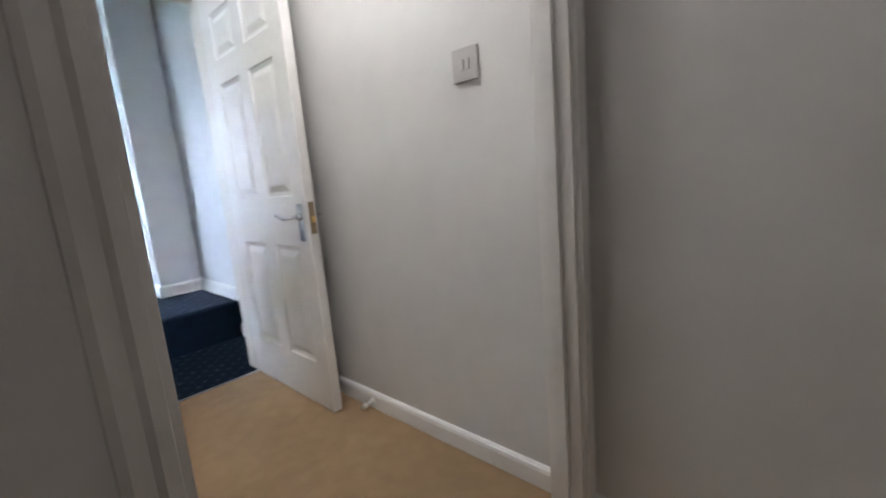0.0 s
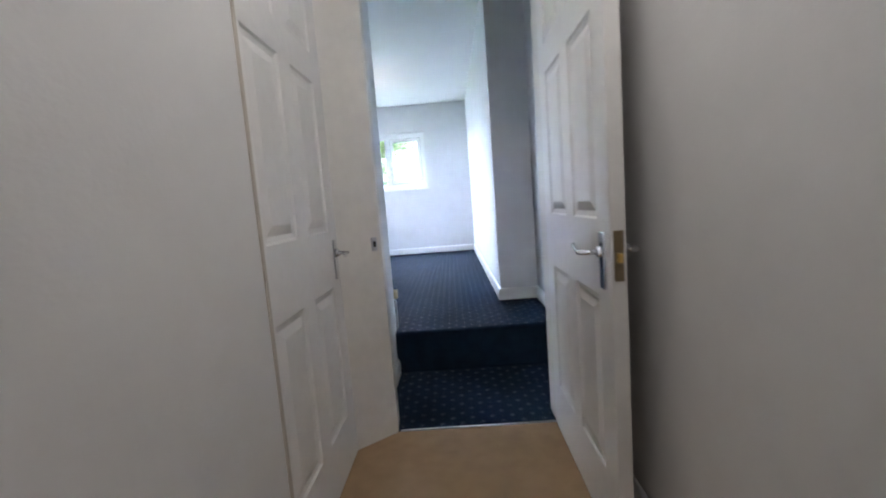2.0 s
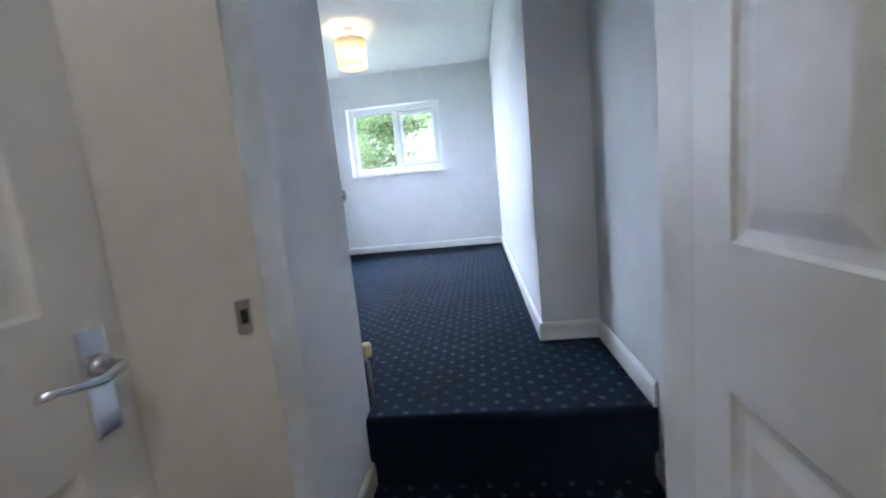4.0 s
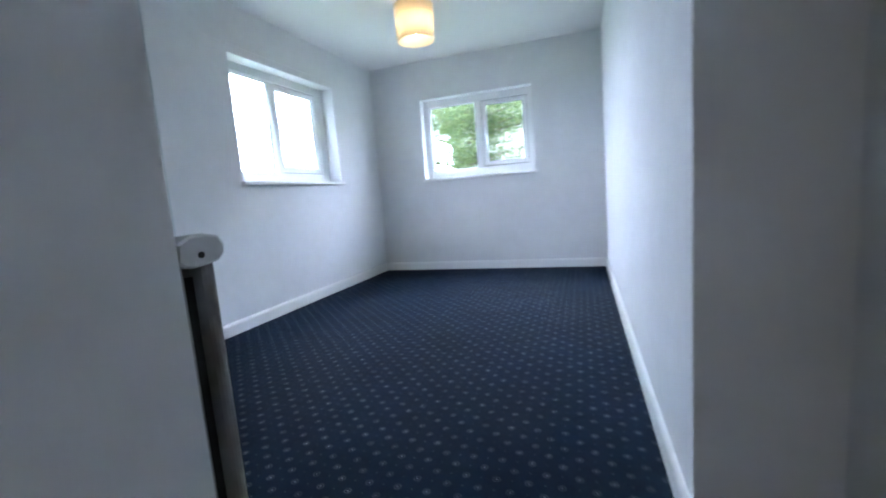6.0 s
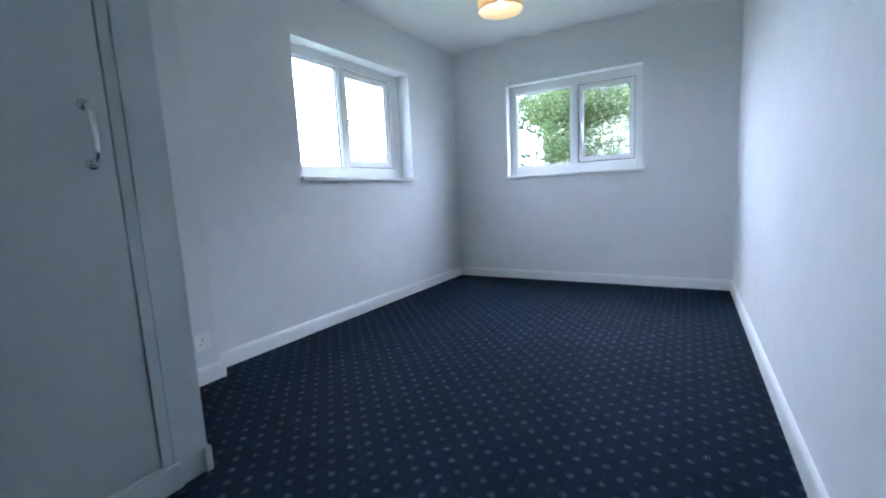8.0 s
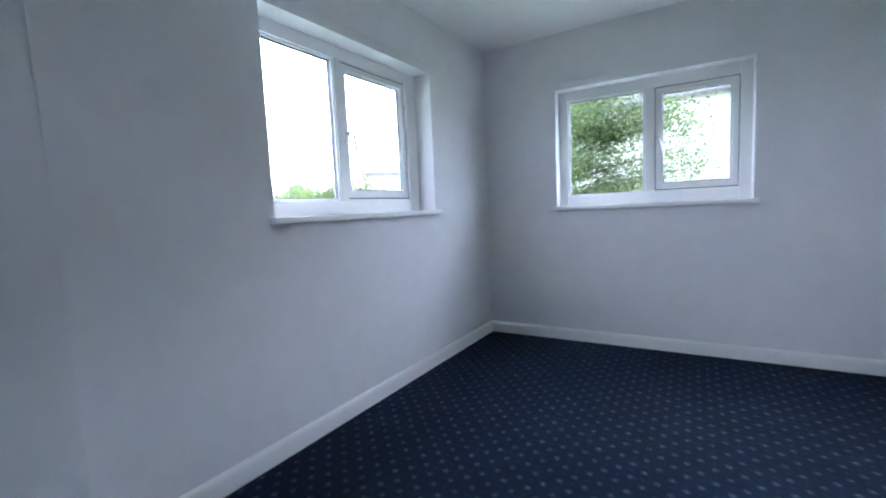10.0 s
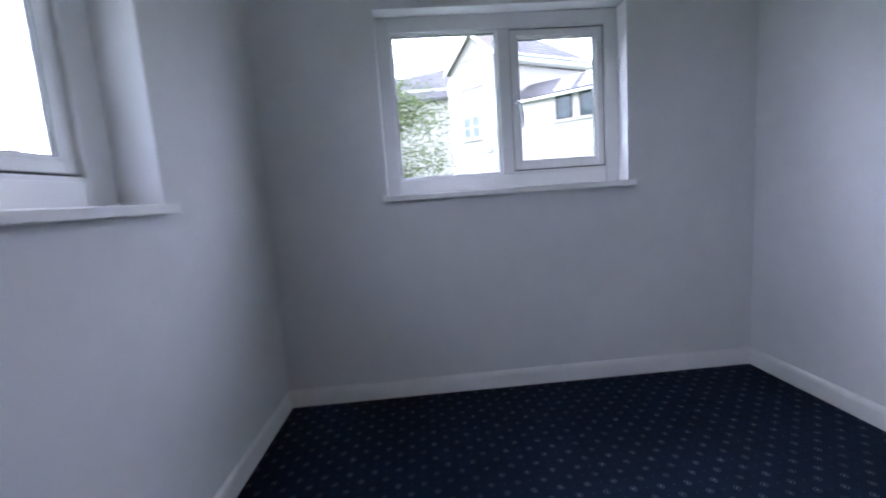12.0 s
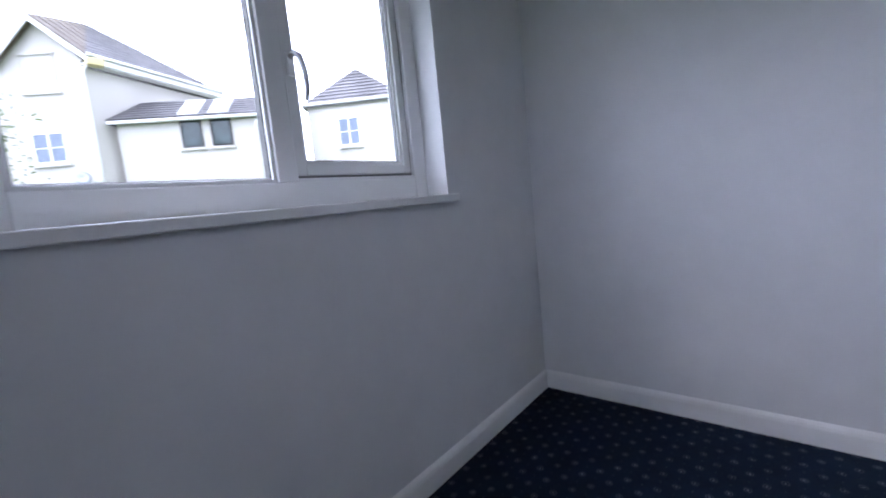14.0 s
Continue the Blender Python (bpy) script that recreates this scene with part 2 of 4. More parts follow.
def sweep(bm, profile, a, b, inward):
    """A moulding: profile of (out, up) carried from a to b along a wall; inward is the way that it stands out."""
    a, b, inward = Vector(a), Vector(b), Vector(inward)
    rows = [[bm.verts.new(p + inward * o + Vector((0, 0, u))) for o, u in profile] for p in (a, b)]
    n = len(profile)
    for i in range(n):
        bm.faces.new((rows[0][i], rows[0][(i + 1) % n], rows[1][(i + 1) % n], rows[1][i]))
    bm.faces.new(rows[0]), bm.faces.new(rows[1][::-1])
    return bm


def tube(bm, points, radius, sides=12):
    """A round bar along points; radius may be one number or one for each point."""
    pts = [Vector(p) for p in points]
    rads = radius if isinstance(radius, (list, tuple)) else [radius] * len(pts)
    rings, side = [], None
    for i, p in enumerate(pts):
        d = (pts[min(i + 1, len(pts) - 1)] - pts[max(i - 1, 0)]).normalized()
        if side is None:
            side = d.orthogonal().normalized()
        side = (side - d * side.dot(d)).normalized()
        up = d.cross(side)
        rings.append([bm.verts.new(p + (side * math.cos(k) + up * math.sin(k)) * rads[i]) for k in (2 * math.pi * j / sides for j in range(sides))])
    for r, s in zip(rings, rings[1:]):
        for j in range(sides):
            bm.faces.new((r[j], r[(j + 1) % sides], s[(j + 1) % sides], s[j]))
    bm.faces.new(rings[0][::-1]), bm.faces.new(rings[-1])
    return bm


def lathe(bm, profile, centre, sides=40, close=True):
    """A turned shape: profile of (radius, z) about the upright axis at centre."""
    c = Vector(centre)
    rings = [[bm.verts.new(c + Vector((r * math.cos(k), r * math.sin(k), z))) for k in (2 * math.pi * j / sides for j in range(sides))] for r, z in profile]
    pairs = list(zip(rings, rings[1:])) + ([(rings[-1], rings[0])] if close else [])
    for r, s in pairs:
        for j in range(sides):
            bm.faces.new((r[j], r[(j + 1) % sides], s[(j + 1) % sides], s[j]))
    return bm


# ---- plan ----
ZB = 0.264          # bedroom floor above the hall floor
HC, BC = 2.42, 2.681  # ceilings
XR, XP = 0.663, 0.958  # bedroom's and passage's right wall
YN = 7.62           # window wall
YJ = 3.915          # jog in the right wall
YS = 3.21           # step
XPL, YE = -0.098, 3.279  # passage's left wall and its end
XH, XL = 0.876, -0.14  # hall walls
LEFT = pose(-1.937, YN, 0, 0, 0, -1.6)  # bedroom's left wall, from its far corner

# floors
structure("floor_hall", boxes((-1.7, 2.3, -1.7, 2.5, -0.12, 0)), BEIGE, "worn beige cut-pile carpet of the hall", "floor")
structure("floor_passage", boxes((-0.25, 1.1, 2.504, YS + 0.03, -0.12, 0)), NAVY, "navy patterned carpet below the step", "floor")
bm = boxes((-2.3, 1.1, YS, YN + 0.1, -0.12, ZB))
edge = [e for e in bm.edges if all(abs(v.co.y - YS) < 1e-4 and abs(v.co.z - ZB) < 1e-4 for v in e.verts)]
bmesh.ops.bevel(bm, geom=edge, offset=0.022, segments=4, profile=0.5, affect="EDGES")
structure("floor_bedroom", bm, NAVY, "navy carpet with small pale woven dots, wrapped over a step", "floor")
structure("threshold_strip", boxes((0.0, 0.74, 2.494, 2.508, 0, 0.004), bevel=0.002), SATIN, "thin metal carpet strip in the doorway", "trim")

# hall and first room
structure("wall_hall_east", boxes((XH, 1.02, 0.64, 2.52, 0, HC)), HALLW, "off-white painted hall wall with a light switch", "wall")
# last slab is added unseen behind the closed door to stop light leaks
structure("wall_hall_west", boxes((-0.27, XL, 0.735, 1.585, 0, HC), (-0.27, XL, 1.585, 2.36, 2.02, HC), (-0.30, -0.235, 1.585, 2.36, 0, 2.02)), HALLW,
          "off-white painted hall wall beside a closed door", "wall")
structure("wall_first_room", boxes((0.775, 1.02, 0.555, 0.64, 0, HC), (-1.7, -0.105, 0.66, 0.735, 0, HC), (-0.14, 0.775, 0.555, 0.64, 2.03, HC), (-1.7, -0.14, 0.555, 0.66, 2.2, HC)), HALLW,
          "off-white wall with the first doorway", "wall")
structure("wall_first_room_rest", boxes((0.84, 0.94, -1.7, 0.555, 0, HC), (-1.7, -1.6, -1.7, 0.66, 0, HC), (-1.6, 0.84, -1.7, -1.6, 0, HC)), HALLW, "plain walls of the first room", "wall")
structure("ceiling_hall", boxes((-1.7, 2.3, -1.7, 2.6, HC, HC + 0.1)), CEIL, "white hall ceiling", "ceiling")

# bedroom doorway
structure("wall_doorway", boxes((0.77, XP + 0.12, 2.52, 2.62, 0, BC), (-0.30, 0.77, 2.52, 2.62, 2.03, BC)), HALLW, "wall over and beside the bedroom doorway", "wall")
bm = bmesh.new()
prism(bm, [(-0.235, 2.36), (-0.178, 2.362), (-0.012, 2.492), (-0.022, 2.62), (-0.235, 2.62)], 0, 2.03)
structure("door_post", bm, POSTW, "cream painted splayed door post", "trim")
structure("door_lining", boxes((0.74, 0.77, 2.5, 2.63, 0, 2.03), (-0.03, 0.74, 2.5, 2.63, 2.0, 2.03), bevel=0.002), POSTW,
          "cream painted door lining", "trim")
structure("architrave", boxes((0.766, 0.82, 2.49, 2.52, 0, 2.075), (-0.16, 0.766, 2.49, 2.52, 2.025, 2.075), bevel=0.005), POSTW, "cream architrave round the doorway", "trim")

# first doorway: lining and architraves
structure("first_door_lining", boxes((0.745, 0.775, 0.55, 0.645, 0, 2.03), (-0.105, -0.075, 0.655, 0.74, 0, 2.03), (-0.11, 0.745, 0.55, 0.645, 2.0, 2.03),
                                     (0.733, 0.745, 0.585, 0.618, 0, 2.0), bevel=0.002), DOORW, "white painted door lining with stops", "trim")
PROFILE = [(0, 0), (0.017, 0.004), (0.019, 0.02), (0.012, 0.028), (0.012, 0.048), (0.006, 0.058), (0, 0.06)]


def architrave(name, x, sign, y, way, z1):
    bm = bmesh.new()
    lo = [bm.verts.new((x + sign * u, y + way * o, 0)) for o, u in PROFILE]
    hi = [bm.verts.new((x + sign * u, y + way * o, z1)) for o, u in PROFILE]
    k = len(lo)
    for i in range(k):
        bm.faces.new((lo[i], lo[(i + 1) % k], hi[(i + 1) % k], hi[i]))
    bm.faces.new(lo), bm.faces.new(hi[::-1])
    return structure(name, bm, DOORW, "white moulded architrave", "trim")


architrave("architrave_first_east", 0.755, 1, 0.555, -1, 2.09)
architrave("architrave_first_west", -0.085, -1, 0.66, -1, 2.09)

# passage and bedroom shell
structure("wall_passage_east", boxes((XP, XP + 0.12, 2.62, YJ, -0.1, BC)), WALL, "white passage wall", "wall")
bm = boxes((-0.22, XPL, 2.62, YE - 0.12, -0.1, BC), (-2.3, XPL, YE - 0.12, YE, -0.1, BC))
structure("wall_passage_west", bm, WALL, "white wall ending in a corner at the bedroom", "wall")
structure("wall_bedroom_east", boxes((XR, XP + 0.12, YJ, YN + 0.24, -0.1, BC)), WALL, "plain white bedroom wall with a jog", "wall")
AX0, AX1, AZ0, AZ1 = -2.155, -0.835, 1.372, 2.312   # left window, along the wall
BX0, BX1, BZ0, BZ1 = -1.322, -0.045, 1.352, 2.256   # far window
structure("wall_bedroom_west", boxes((-0.24, 0, -4.6, AX0, -0.1, BC), (-0.24, 0, AX1, 0.12, -0.1, BC), (-0.24, 0, AX0, AX1, -0.1, AZ0 - 0.03), (-0.24, 0, AX0, AX1, AZ1, BC)), WALL,
          "white bedroom wall with a window", "wall", LEFT)
structure("wall_bedroom_north", boxes((-2.0, BX0, YN, YN + 0.24, -0.1, BC), (BX1, XR, YN, YN + 0.24, -0.1, BC), (BX0, BX1, YN, YN + 0.24, -0.1, BZ0 - 0.03), (BX0, BX1, YN, YN + 0.24, BZ1, BC)), WALL,
          "white bedroom wall with a window", "wall")
structure("wall_stub", boxes((-2.25, -1.905, 4.15, 4.675, 0, BC), bevel=0.004), WALL, "white wall stub beside the wardrobe with a socket", "wall")
structure("ceiling_bedroom", boxes((-2.4, 1.1, 2.6, YN + 0.24, BC, BC + 0.1)), CEIL, "white bedroom ceiling", "ceiling")

# skirting boards
SKIRT = [(0, 0), (0.016, 0), (0.016, 0.075), (0.013, 0.09), (0.006, 0.1), (0, 0.102)]


def skirting(name, a, b, inward, z, at=None, tall=0.92):
    bm = bmesh.new()
    sweep(bm, [(o, u * tall) for o, u in SKIRT], (a[0], a[1], z), (b[0], b[1], z), (inward[0], inward[1], 0))
    structure(name, bm, GLOSSW, "white painted skirting board", "skirting", at)


skirting("baseboard_north", (-1.93, YN), (XR, YN), (0, -1), ZB)
skirting("baseboard_east", (XR, YN - 0.016), (XR, YJ - 0.016), (-1, 0), ZB)
skirting("baseboard_jog", (XR, YJ), (XP, YJ), (0, -1), ZB)
skirting("baseboard_passage_east", (XP, YJ - 0.016), (XP, YS), (-1, 0), ZB)
skirting("baseboard_passage_low", (XP, YS), (XP, 2.62), (-1, 0), 0)
skirting("baseboard_passage_west", (XPL, YS), (XPL, 2.62), (1, 0), 0)
skirting("baseboard_west", (0, -0.016), (0, -2.94), (1, 0), ZB, LEFT)
skirting("baseboard_stub", (-1.905, 4.15), (-1.905, 4.691), (1, 0), ZB)
skirting("baseboard_stub_end", (-1.889, 4.675), (-2.02, 4.675), (0, 1), ZB)
skirting("baseboard_hall_east", (XH, 0.64), (XH, 2.49), (-1, 0), 0, None, 0.78)
skirting("baseboard_hall_west", (XL, 0.74), (XL, 1.585), (1, 0), 0)
skirting("baseboard_first_room", (0.84, 0.555), (0.84, -1.6), (-1, 0), 0)


# ---- windows ----
def ring(x0, x1, z0, z1, width, y0, y1, bevel=0.0):
    """Four bars round an opening, between two depths."""
    return boxes((x0, x0 + width, y0, y1, z0, z1), (x1 - width, x1, y0, y1, z0, z1),
                 (x0 + width, x1 - width, y0, y1, z0, z0 + width), (x0 + width, x1 - width, y0, y1, z1 - width, z1), bevel=bevel)


def window(name, x0, x1, z0, z1, at, label, d0=0.10, f=0.07, top=0.078, split=0.492, post=0.066, stile=0.07):
    """A two-light window in a reveal: local x along the wall, y outwards, z up."""
    w = thing(name, at, label, "window", kind="structure")
    d1, rail = d0 + 0.065, 0.076
    m0 = x0 + (x1 - x0) * split
    m1 = m0 + post
    fr = boxes((x0, x0 + f, d0, d1, z0, z1), (x1 - stile, x1, d0, d1, z0, z1), (x0 + f, x1 - stile, d0, d1, z1 - top, z1), (x0 + f, x1 - stile, d0, d1, z0, z0 + rail), (m0, m1, d0, d1, z0 + rail, z1 - top), bevel=0.005)
    part("window_frame", fr, UPVC, w, "white plastic frame")
    # fixed light: beads, gasket and pane
    gx0, gx1, gz0, gz1 = x0 + f, m0, z0 + rail, z1 - top
    part("bead", ring(gx0, gx1, gz0, gz1, 0.012, d0 + 0.010, d0 + 0.042, 0.003), UPVC, w)
    part("gasket", ring(gx0 + 0.012, gx1 - 0.012, gz0 + 0.012, gz1 - 0.012, 0.003, d0 + 0.02, d0 + 0.045), GASKET, w, "dark rubber gasket")
    pane = part("pane", boxes((gx0, gx1, d0 + 0.036, d0 + 0.042, gz0, gz1)), GLASS, w, "clear glass pane")
    pane.visible_shadow = False
    # opening light: sash set back behind the frame, with a dark joint round it
    sx0, sx1, sz0, sz1 = m1 + 0.005, x1 - stile - 0.005, z0 + rail + 0.019, z1 - top - 0.005
    s, e0, e1 = 0.046, d0 + 0.014, d0 + 0.062
    sash = part("sash", ring(sx0, sx1, sz0, sz1, s - 0.012, e0, e1, 0.004), UPVC, w, "white plastic opening sash")
    part("bead", ring(sx0 + s - 0.012, sx1 - s + 0.012, sz0 + s - 0.012, sz1 - s + 0.012, 0.012, e0 + 0.009, e1 - 0.01, 0.003), UPVC, sash)
    part("gasket", ring(m1 - 0.001, x1 - stile + 0.001, z0 + rail + 0.011, z1 - top + 0.001, 0.007, d0 + 0.018, d0 + 0.05), GASKET, w, "dark rubber gasket")
    part("lower_bead", boxes((m1, x1 - stile, d0 + 0.004, d0 + 0.05, z0 + rail - 0.001, z0 + rail + 0.011), bevel=0.002), UPVC, w)
    part("pane_gasket", ring(sx0 + s, sx1 - s, sz0 + s, sz1 - s, 0.003, e0 + 0.014, e0 + 0.03), GASKET, sash, "dark rubber gasket")
    pane = part("pane", boxes((sx0 + s - 0.004, sx1 - s + 0.004, e0 + 0.022, e0 + 0.028, sz0 + s - 0.004, sz1 - s + 0.004)), GLASS, w, "clear glass pane")
    pane.visible_shadow = False
    # handle on the sash
    hx, hz = sx0 + 0.02, (sz0 + sz1) / 2 - 0.035
    part("handle_base", boxes((hx - 0.012, hx + 0.012, e0 - 0.014, e0, hz - 0.035, hz + 0.035), bevel=0.005), UPVC, sash, "white handle base")
    bm = bmesh.new()
    tube(bm, [(hx, e0 - 0.012, hz + 0.02), (hx + 0.002, e0 - 0.034, hz + 0.024), (hx + 0.009, e0 - 0.046, hz + 0.014), (hx + 0.019, e0 - 0.05, hz - 0.03), (hx + 0.023, e0 - 0.046, hz - 0.08), (hx + 0.021, e0 - 0.038, hz - 0.11)],
         [0.009, 0.0095, 0.0095, 0.0085, 0.0075, 0.0055])
    part("handle", bm, SATIN, sash, "curved satin metal lever", True)
    # sill board and reveal lining
    part("window_sill", boxes((x0 - 0.025, x1 + 0.028, -0.036, 0.0, z0 - 0.03, z0), (x0 + 0.002, x1 - 0.002, 0.0, d1, z0 - 0.03, z0), bevel=0.004), GLOSSW, w, "white painted sill board")
    return w


window("window_1", AX0, AX1, AZ0, AZ1, LEFT @ pose(0, 0, 0, 0, 0, 90), "white plastic two-light window over a painted sill", 0.13, 0.052, 0.07, 0.418, 0.055, 0.115)
window("window_2", BX0, BX1, BZ0, BZ1, pose(0, YN, 0), "white plastic two-light window facing a tree and houses")

# filled strips where curtain rails hung
structure("trim_rail_mark_north", boxes((-1.45, 0.14, YN - 0.003, YN, 2.31, 2.325), (0.09, 0.15, YN - 0.004, YN, 2.32, 2.36), bevel=0.001), WALL, "painted-over curtain rail mark", "trim")
structure("trim_rail_mark_west", boxes((0, 0.003, -2.33, -0.72, 2.372, 2.386), (0, 0.004, -2.36, -2.3, 2.38, 2.42), bevel=0.001), WALL, "painted-over curtain rail mark", "trim", LEFT)


# ---- doors ----
def lever_handle(parent, side, at_x, z, way):
    """Lever on a back plate. The leaf lies in local x (width) and z, its face at y = side; way: the lever's way along x."""
    s = 1 if side > 0 else -1
    plate = part("handle_plate", boxes((at_x - 0.021, at_x + 0.021, side if s > 0 else side - 0.007, side + 0.007 if s > 0 else side, z - 0.105, z + 0.055), bevel=0.003), CHROME, parent, "chrome back plate")
    bm = bmesh.new()
    y = side + s * 0.007
    tube(bm, [(at_x, y, z), (at_x, y + s * 0.012, z), (at_x, y + s * 0.013, z)], [0.017, 0.015, 0.009], 20)
    tube(bm, [(at_x, y + s * 0.01, z), (at_x, y + s * 0.038, z), (at_x + way * 0.012, y + s * 0.048, z), (at_x + way * 0.045, y + s * 0.05, z - 0.004), (at_x + way * 0.075, y + s * 0.05, z + 0.002),
              (at_x + way * 0.1, y + s * 0.048, z + 0.008), (at_x + way * 0.118, y + s * 0.044, z + 0.009)], [0.0075, 0.0075, 0.0085, 0.0075, 0.0055, 0.0048, 0.0075])
    part("lever", bm, CHROME, plate, "chrome scroll lever", True)


def six_panel_door(name, w, h, at, label, handle_z, latch_at_end=True):
    """Six-panel leaf: local x from the hinges to the lock edge, y through its thickness, z up."""
    d = thing(name, at, label, "door", kind="structure")
    t = 0.02
    st, mu = 0.105, 0.095
    pw = (w - 2 * st - mu) / 2
    xs = [0, st, st + pw, st + pw + mu, w - st, w]
    zs = [0, 0.215, 0.755, 0.975, 1.545, 1.655, 1.865, h]
    bm = bmesh.new()
    for s in (1, -1):
        def quad(*ps):
            bm.faces.new([bm.verts.new((x, s * (t + y), z)) for x, y, z in ps])

        for i in range(5):
            for j in range(7):
                a, b, c, e = xs[i], xs[i + 1], zs[j], zs[j + 1]
                if i in (1, 3) and j in (1, 3, 5):
                    rings = [(0, 0), (0.006, -0.006), (0.022, -0.009), (0.026, -0.008), (0.048, -0.001), (0.052, 0.0)]
                    for (o, y0), (p, y1) in zip(rings, rings[1:]):
                        q0 = [(a + o, c + o), (b - o, c + o), (b - o, e - o), (a + o, e - o)]
                        q1 = [(a + p, c + p), (b - p, c + p), (b - p, e - p), (a + p, e - p)]
                        for k in range(4):
                            u, v = k, (k + 1) % 4
                            quad((q0[u][0], y0, q0[u][1]), (q0[v][0], y0, q0[v][1]), (q1[v][0], y1, q1[v][1]), (q1[u][0], y1, q1[u][1]))
                    p, y1 = rings[-1]
                    quad((a + p, y1, c + p), (b - p, y1, c + p), (b - p, y1, e - p), (a + p, y1, e - p))
                else:
                    quad((a, 0, c), (b, 0, c), (b, 0, e), (a, 0, e))
    for x in (0, w):
        bm.faces.new([bm.verts.new(p) for p in ((x, -t, 0), (x, t, 0), (x, t, h), (x, -t, h))])
    for z in (0, h):
        bm.faces.new([bm.verts.new(p) for p in ((0, -t, z), (w, -t, z), (w, t, z), (0, t, z))])
    bmesh.ops.remove_doubles(bm, verts=bm.verts, dist=0.0003)
    part("leaf", bm, DOORW, d, "white painted six-panel leaf")
    for side in (t, -t):
        lever_handle(d, side, w - 0.055, handle_z, -1)
    if latch_at_end:
        plate = part("latch_plate", boxes((w, w + 0.0025, -0.013, 0.013, handle_z - 0.075, handle_z + 0.06), bevel=0.001), LATCH, d, "tarnished brass latch plate")
        part("latch", boxes((w + 0.0025, w + 0.013, -0.007, 0.007, handle_z - 0.025, handle_z + 0.0), bevel=0.002), BRASS, plate, "brass latch tongue")
    for z in (0.2, 1.0, 1.75):
        bm = bmesh.new()
        tube(bm, [(-0.004, t + 0.004, z - 0.04), (-0.004, t + 0.004, z + 0.04)], 0.005)
        part("hinge", bm, SATIN, d, "steel hinge", True)
    return d


# open leaf folded back against the hall wall; closed leaf in the hall's west wall
six_panel_door("door_1", 0.78, 1.97, pose(0.754, 2.487, 0.008, 0, 0, -90.6), "white six-panel bedroom door, standing wide open", 0.888)
six_panel_door("door_2", 0.765, 1.98, pose(-0.20, 1.592, 0.008, 0, 0, 89.5), "white six-panel cupboard door, closed", 0.885, False)
structure("door_stop_west", boxes((-0.235, XL + 0.004, 1.577, 1.590, 0, 2.02), (-0.235, XL, 1.59, 2.36, 2.0, 2.02), bevel=0.002), TAN, "tan painted door frame edge", "trim")

# strike plate on the post
a = math.atan2(0.132, 0.173)
strike = thing("strike_plate", pose(-0.040, 2.467, 0.905, 0, 0, math.degrees(a)), "dark metal strike plate on the door post", "strike plate")
part("plate", boxes((-0.012, 0.012, -0.006, 0.003, -0.03, 0.03), bevel=0.001), SATIN, strike)
part("slot", boxes((-0.006, 0.007, -0.0075, -0.005, -0.013, 0.013)), DARK, strike, "dark latch slot")

# light switch
sw = thing("light_switch", pose(XH, 0.94, 1.338), "square white plastic double light switch on the wall", "light switch")
part("plate", boxes((-0.009, 0, -0.048, 0.048, -0.048, 0.048), bevel=0.003), SWITCHW, sw)
for y in (-0.011, 0.011):
    part("rocker", boxes((-0.0125, -0.009, y - 0.0085, y + 0.0085, -0.016, 0.016), bevel=0.0015), SWITCHW, sw)
for y in (-0.034, 0.034):
    bm = bmesh.new()
    tube(bm, [(-0.009, y, 0), (-0.0105, y, 0)], 0.003, 10)
    part("screw", bm, SATIN, sw, "small steel screw")

# door stop on the hall floor
stop = thing("door_stop", pose(XH - 0.016, 1.60, 0.035), "small white door stop on the skirting board", "door stop")
bm = bmesh.new()
tube(bm, [(0, 0, 0), (-0.008, 0, 0), (-0.012, 0, 0), (-0.04, 0, -0.004)], [0.016, 0.015, 0.009, 0.009], 14)
part("peg", bm, SOCKW, stop, smooth=True)
bm = bmesh.new()
tube(bm, [(-0.04, 0, -0.004), (-0.055, 0, -0.005)], [0.013, 0.011], 14)
part("buffer", bm, SOCKW, stop, smooth=True)

# ---- hall ceiling lamp, over the walker ----
hall_lamp = thing("unseen_ceiling_lamp", pose(0.42, 1.25, HC), "round opal glass ceiling lamp, lit", "ceiling lamp")
bm = bmesh.new()
lathe(bm, [(0.001, -0.02), (0.15, -0.02), (0.15, 0), (0.001, 0)], (0, 0, 0), 32)
part("base", bm, SOCKW, hall_lamp)
bm = bmesh.new()
lathe(bm, [(0.001, -0.085), (0.06, -0.08), (0.11, -0.06), (0.135, -0.021), (0.001, -0.021)], (0, 0, 0), 32)
OPAL = glow("opal_glass", (1.0, 0.962, 0.925), 4.0)
part("bowl", bm, OPAL, hall_lamp, "glowing opal bowl", True)
# fill lamp added out of view to brighten the first room
room_fill = thing("unseen_ceiling_lamp", pose(0.1, -1.1, HC), "unseen fill lamp under the first room ceiling, dimly lit", "ceiling lamp")
bm = bmesh.new()
lathe(bm, [(0.001, -0.02), (0.15, -0.02), (0.15, 0), (0.001, 0)], (0, 0, 0), 32)
part("base", bm, SOCKW, room_fill)
bm = bmesh.new()
lathe(bm, [(0.001, -0.085), (0.06, -0.08), (0.11, -0.06), (0.135, -0.021), (0.001, -0.021)], (0, 0, 0), 32)
part("bowl", bm, glow("dim_fill_glow", (1.0, 0.96, 0.92), 0.9), room_fill, "dimly glowing bowl of the fill lamp", True)


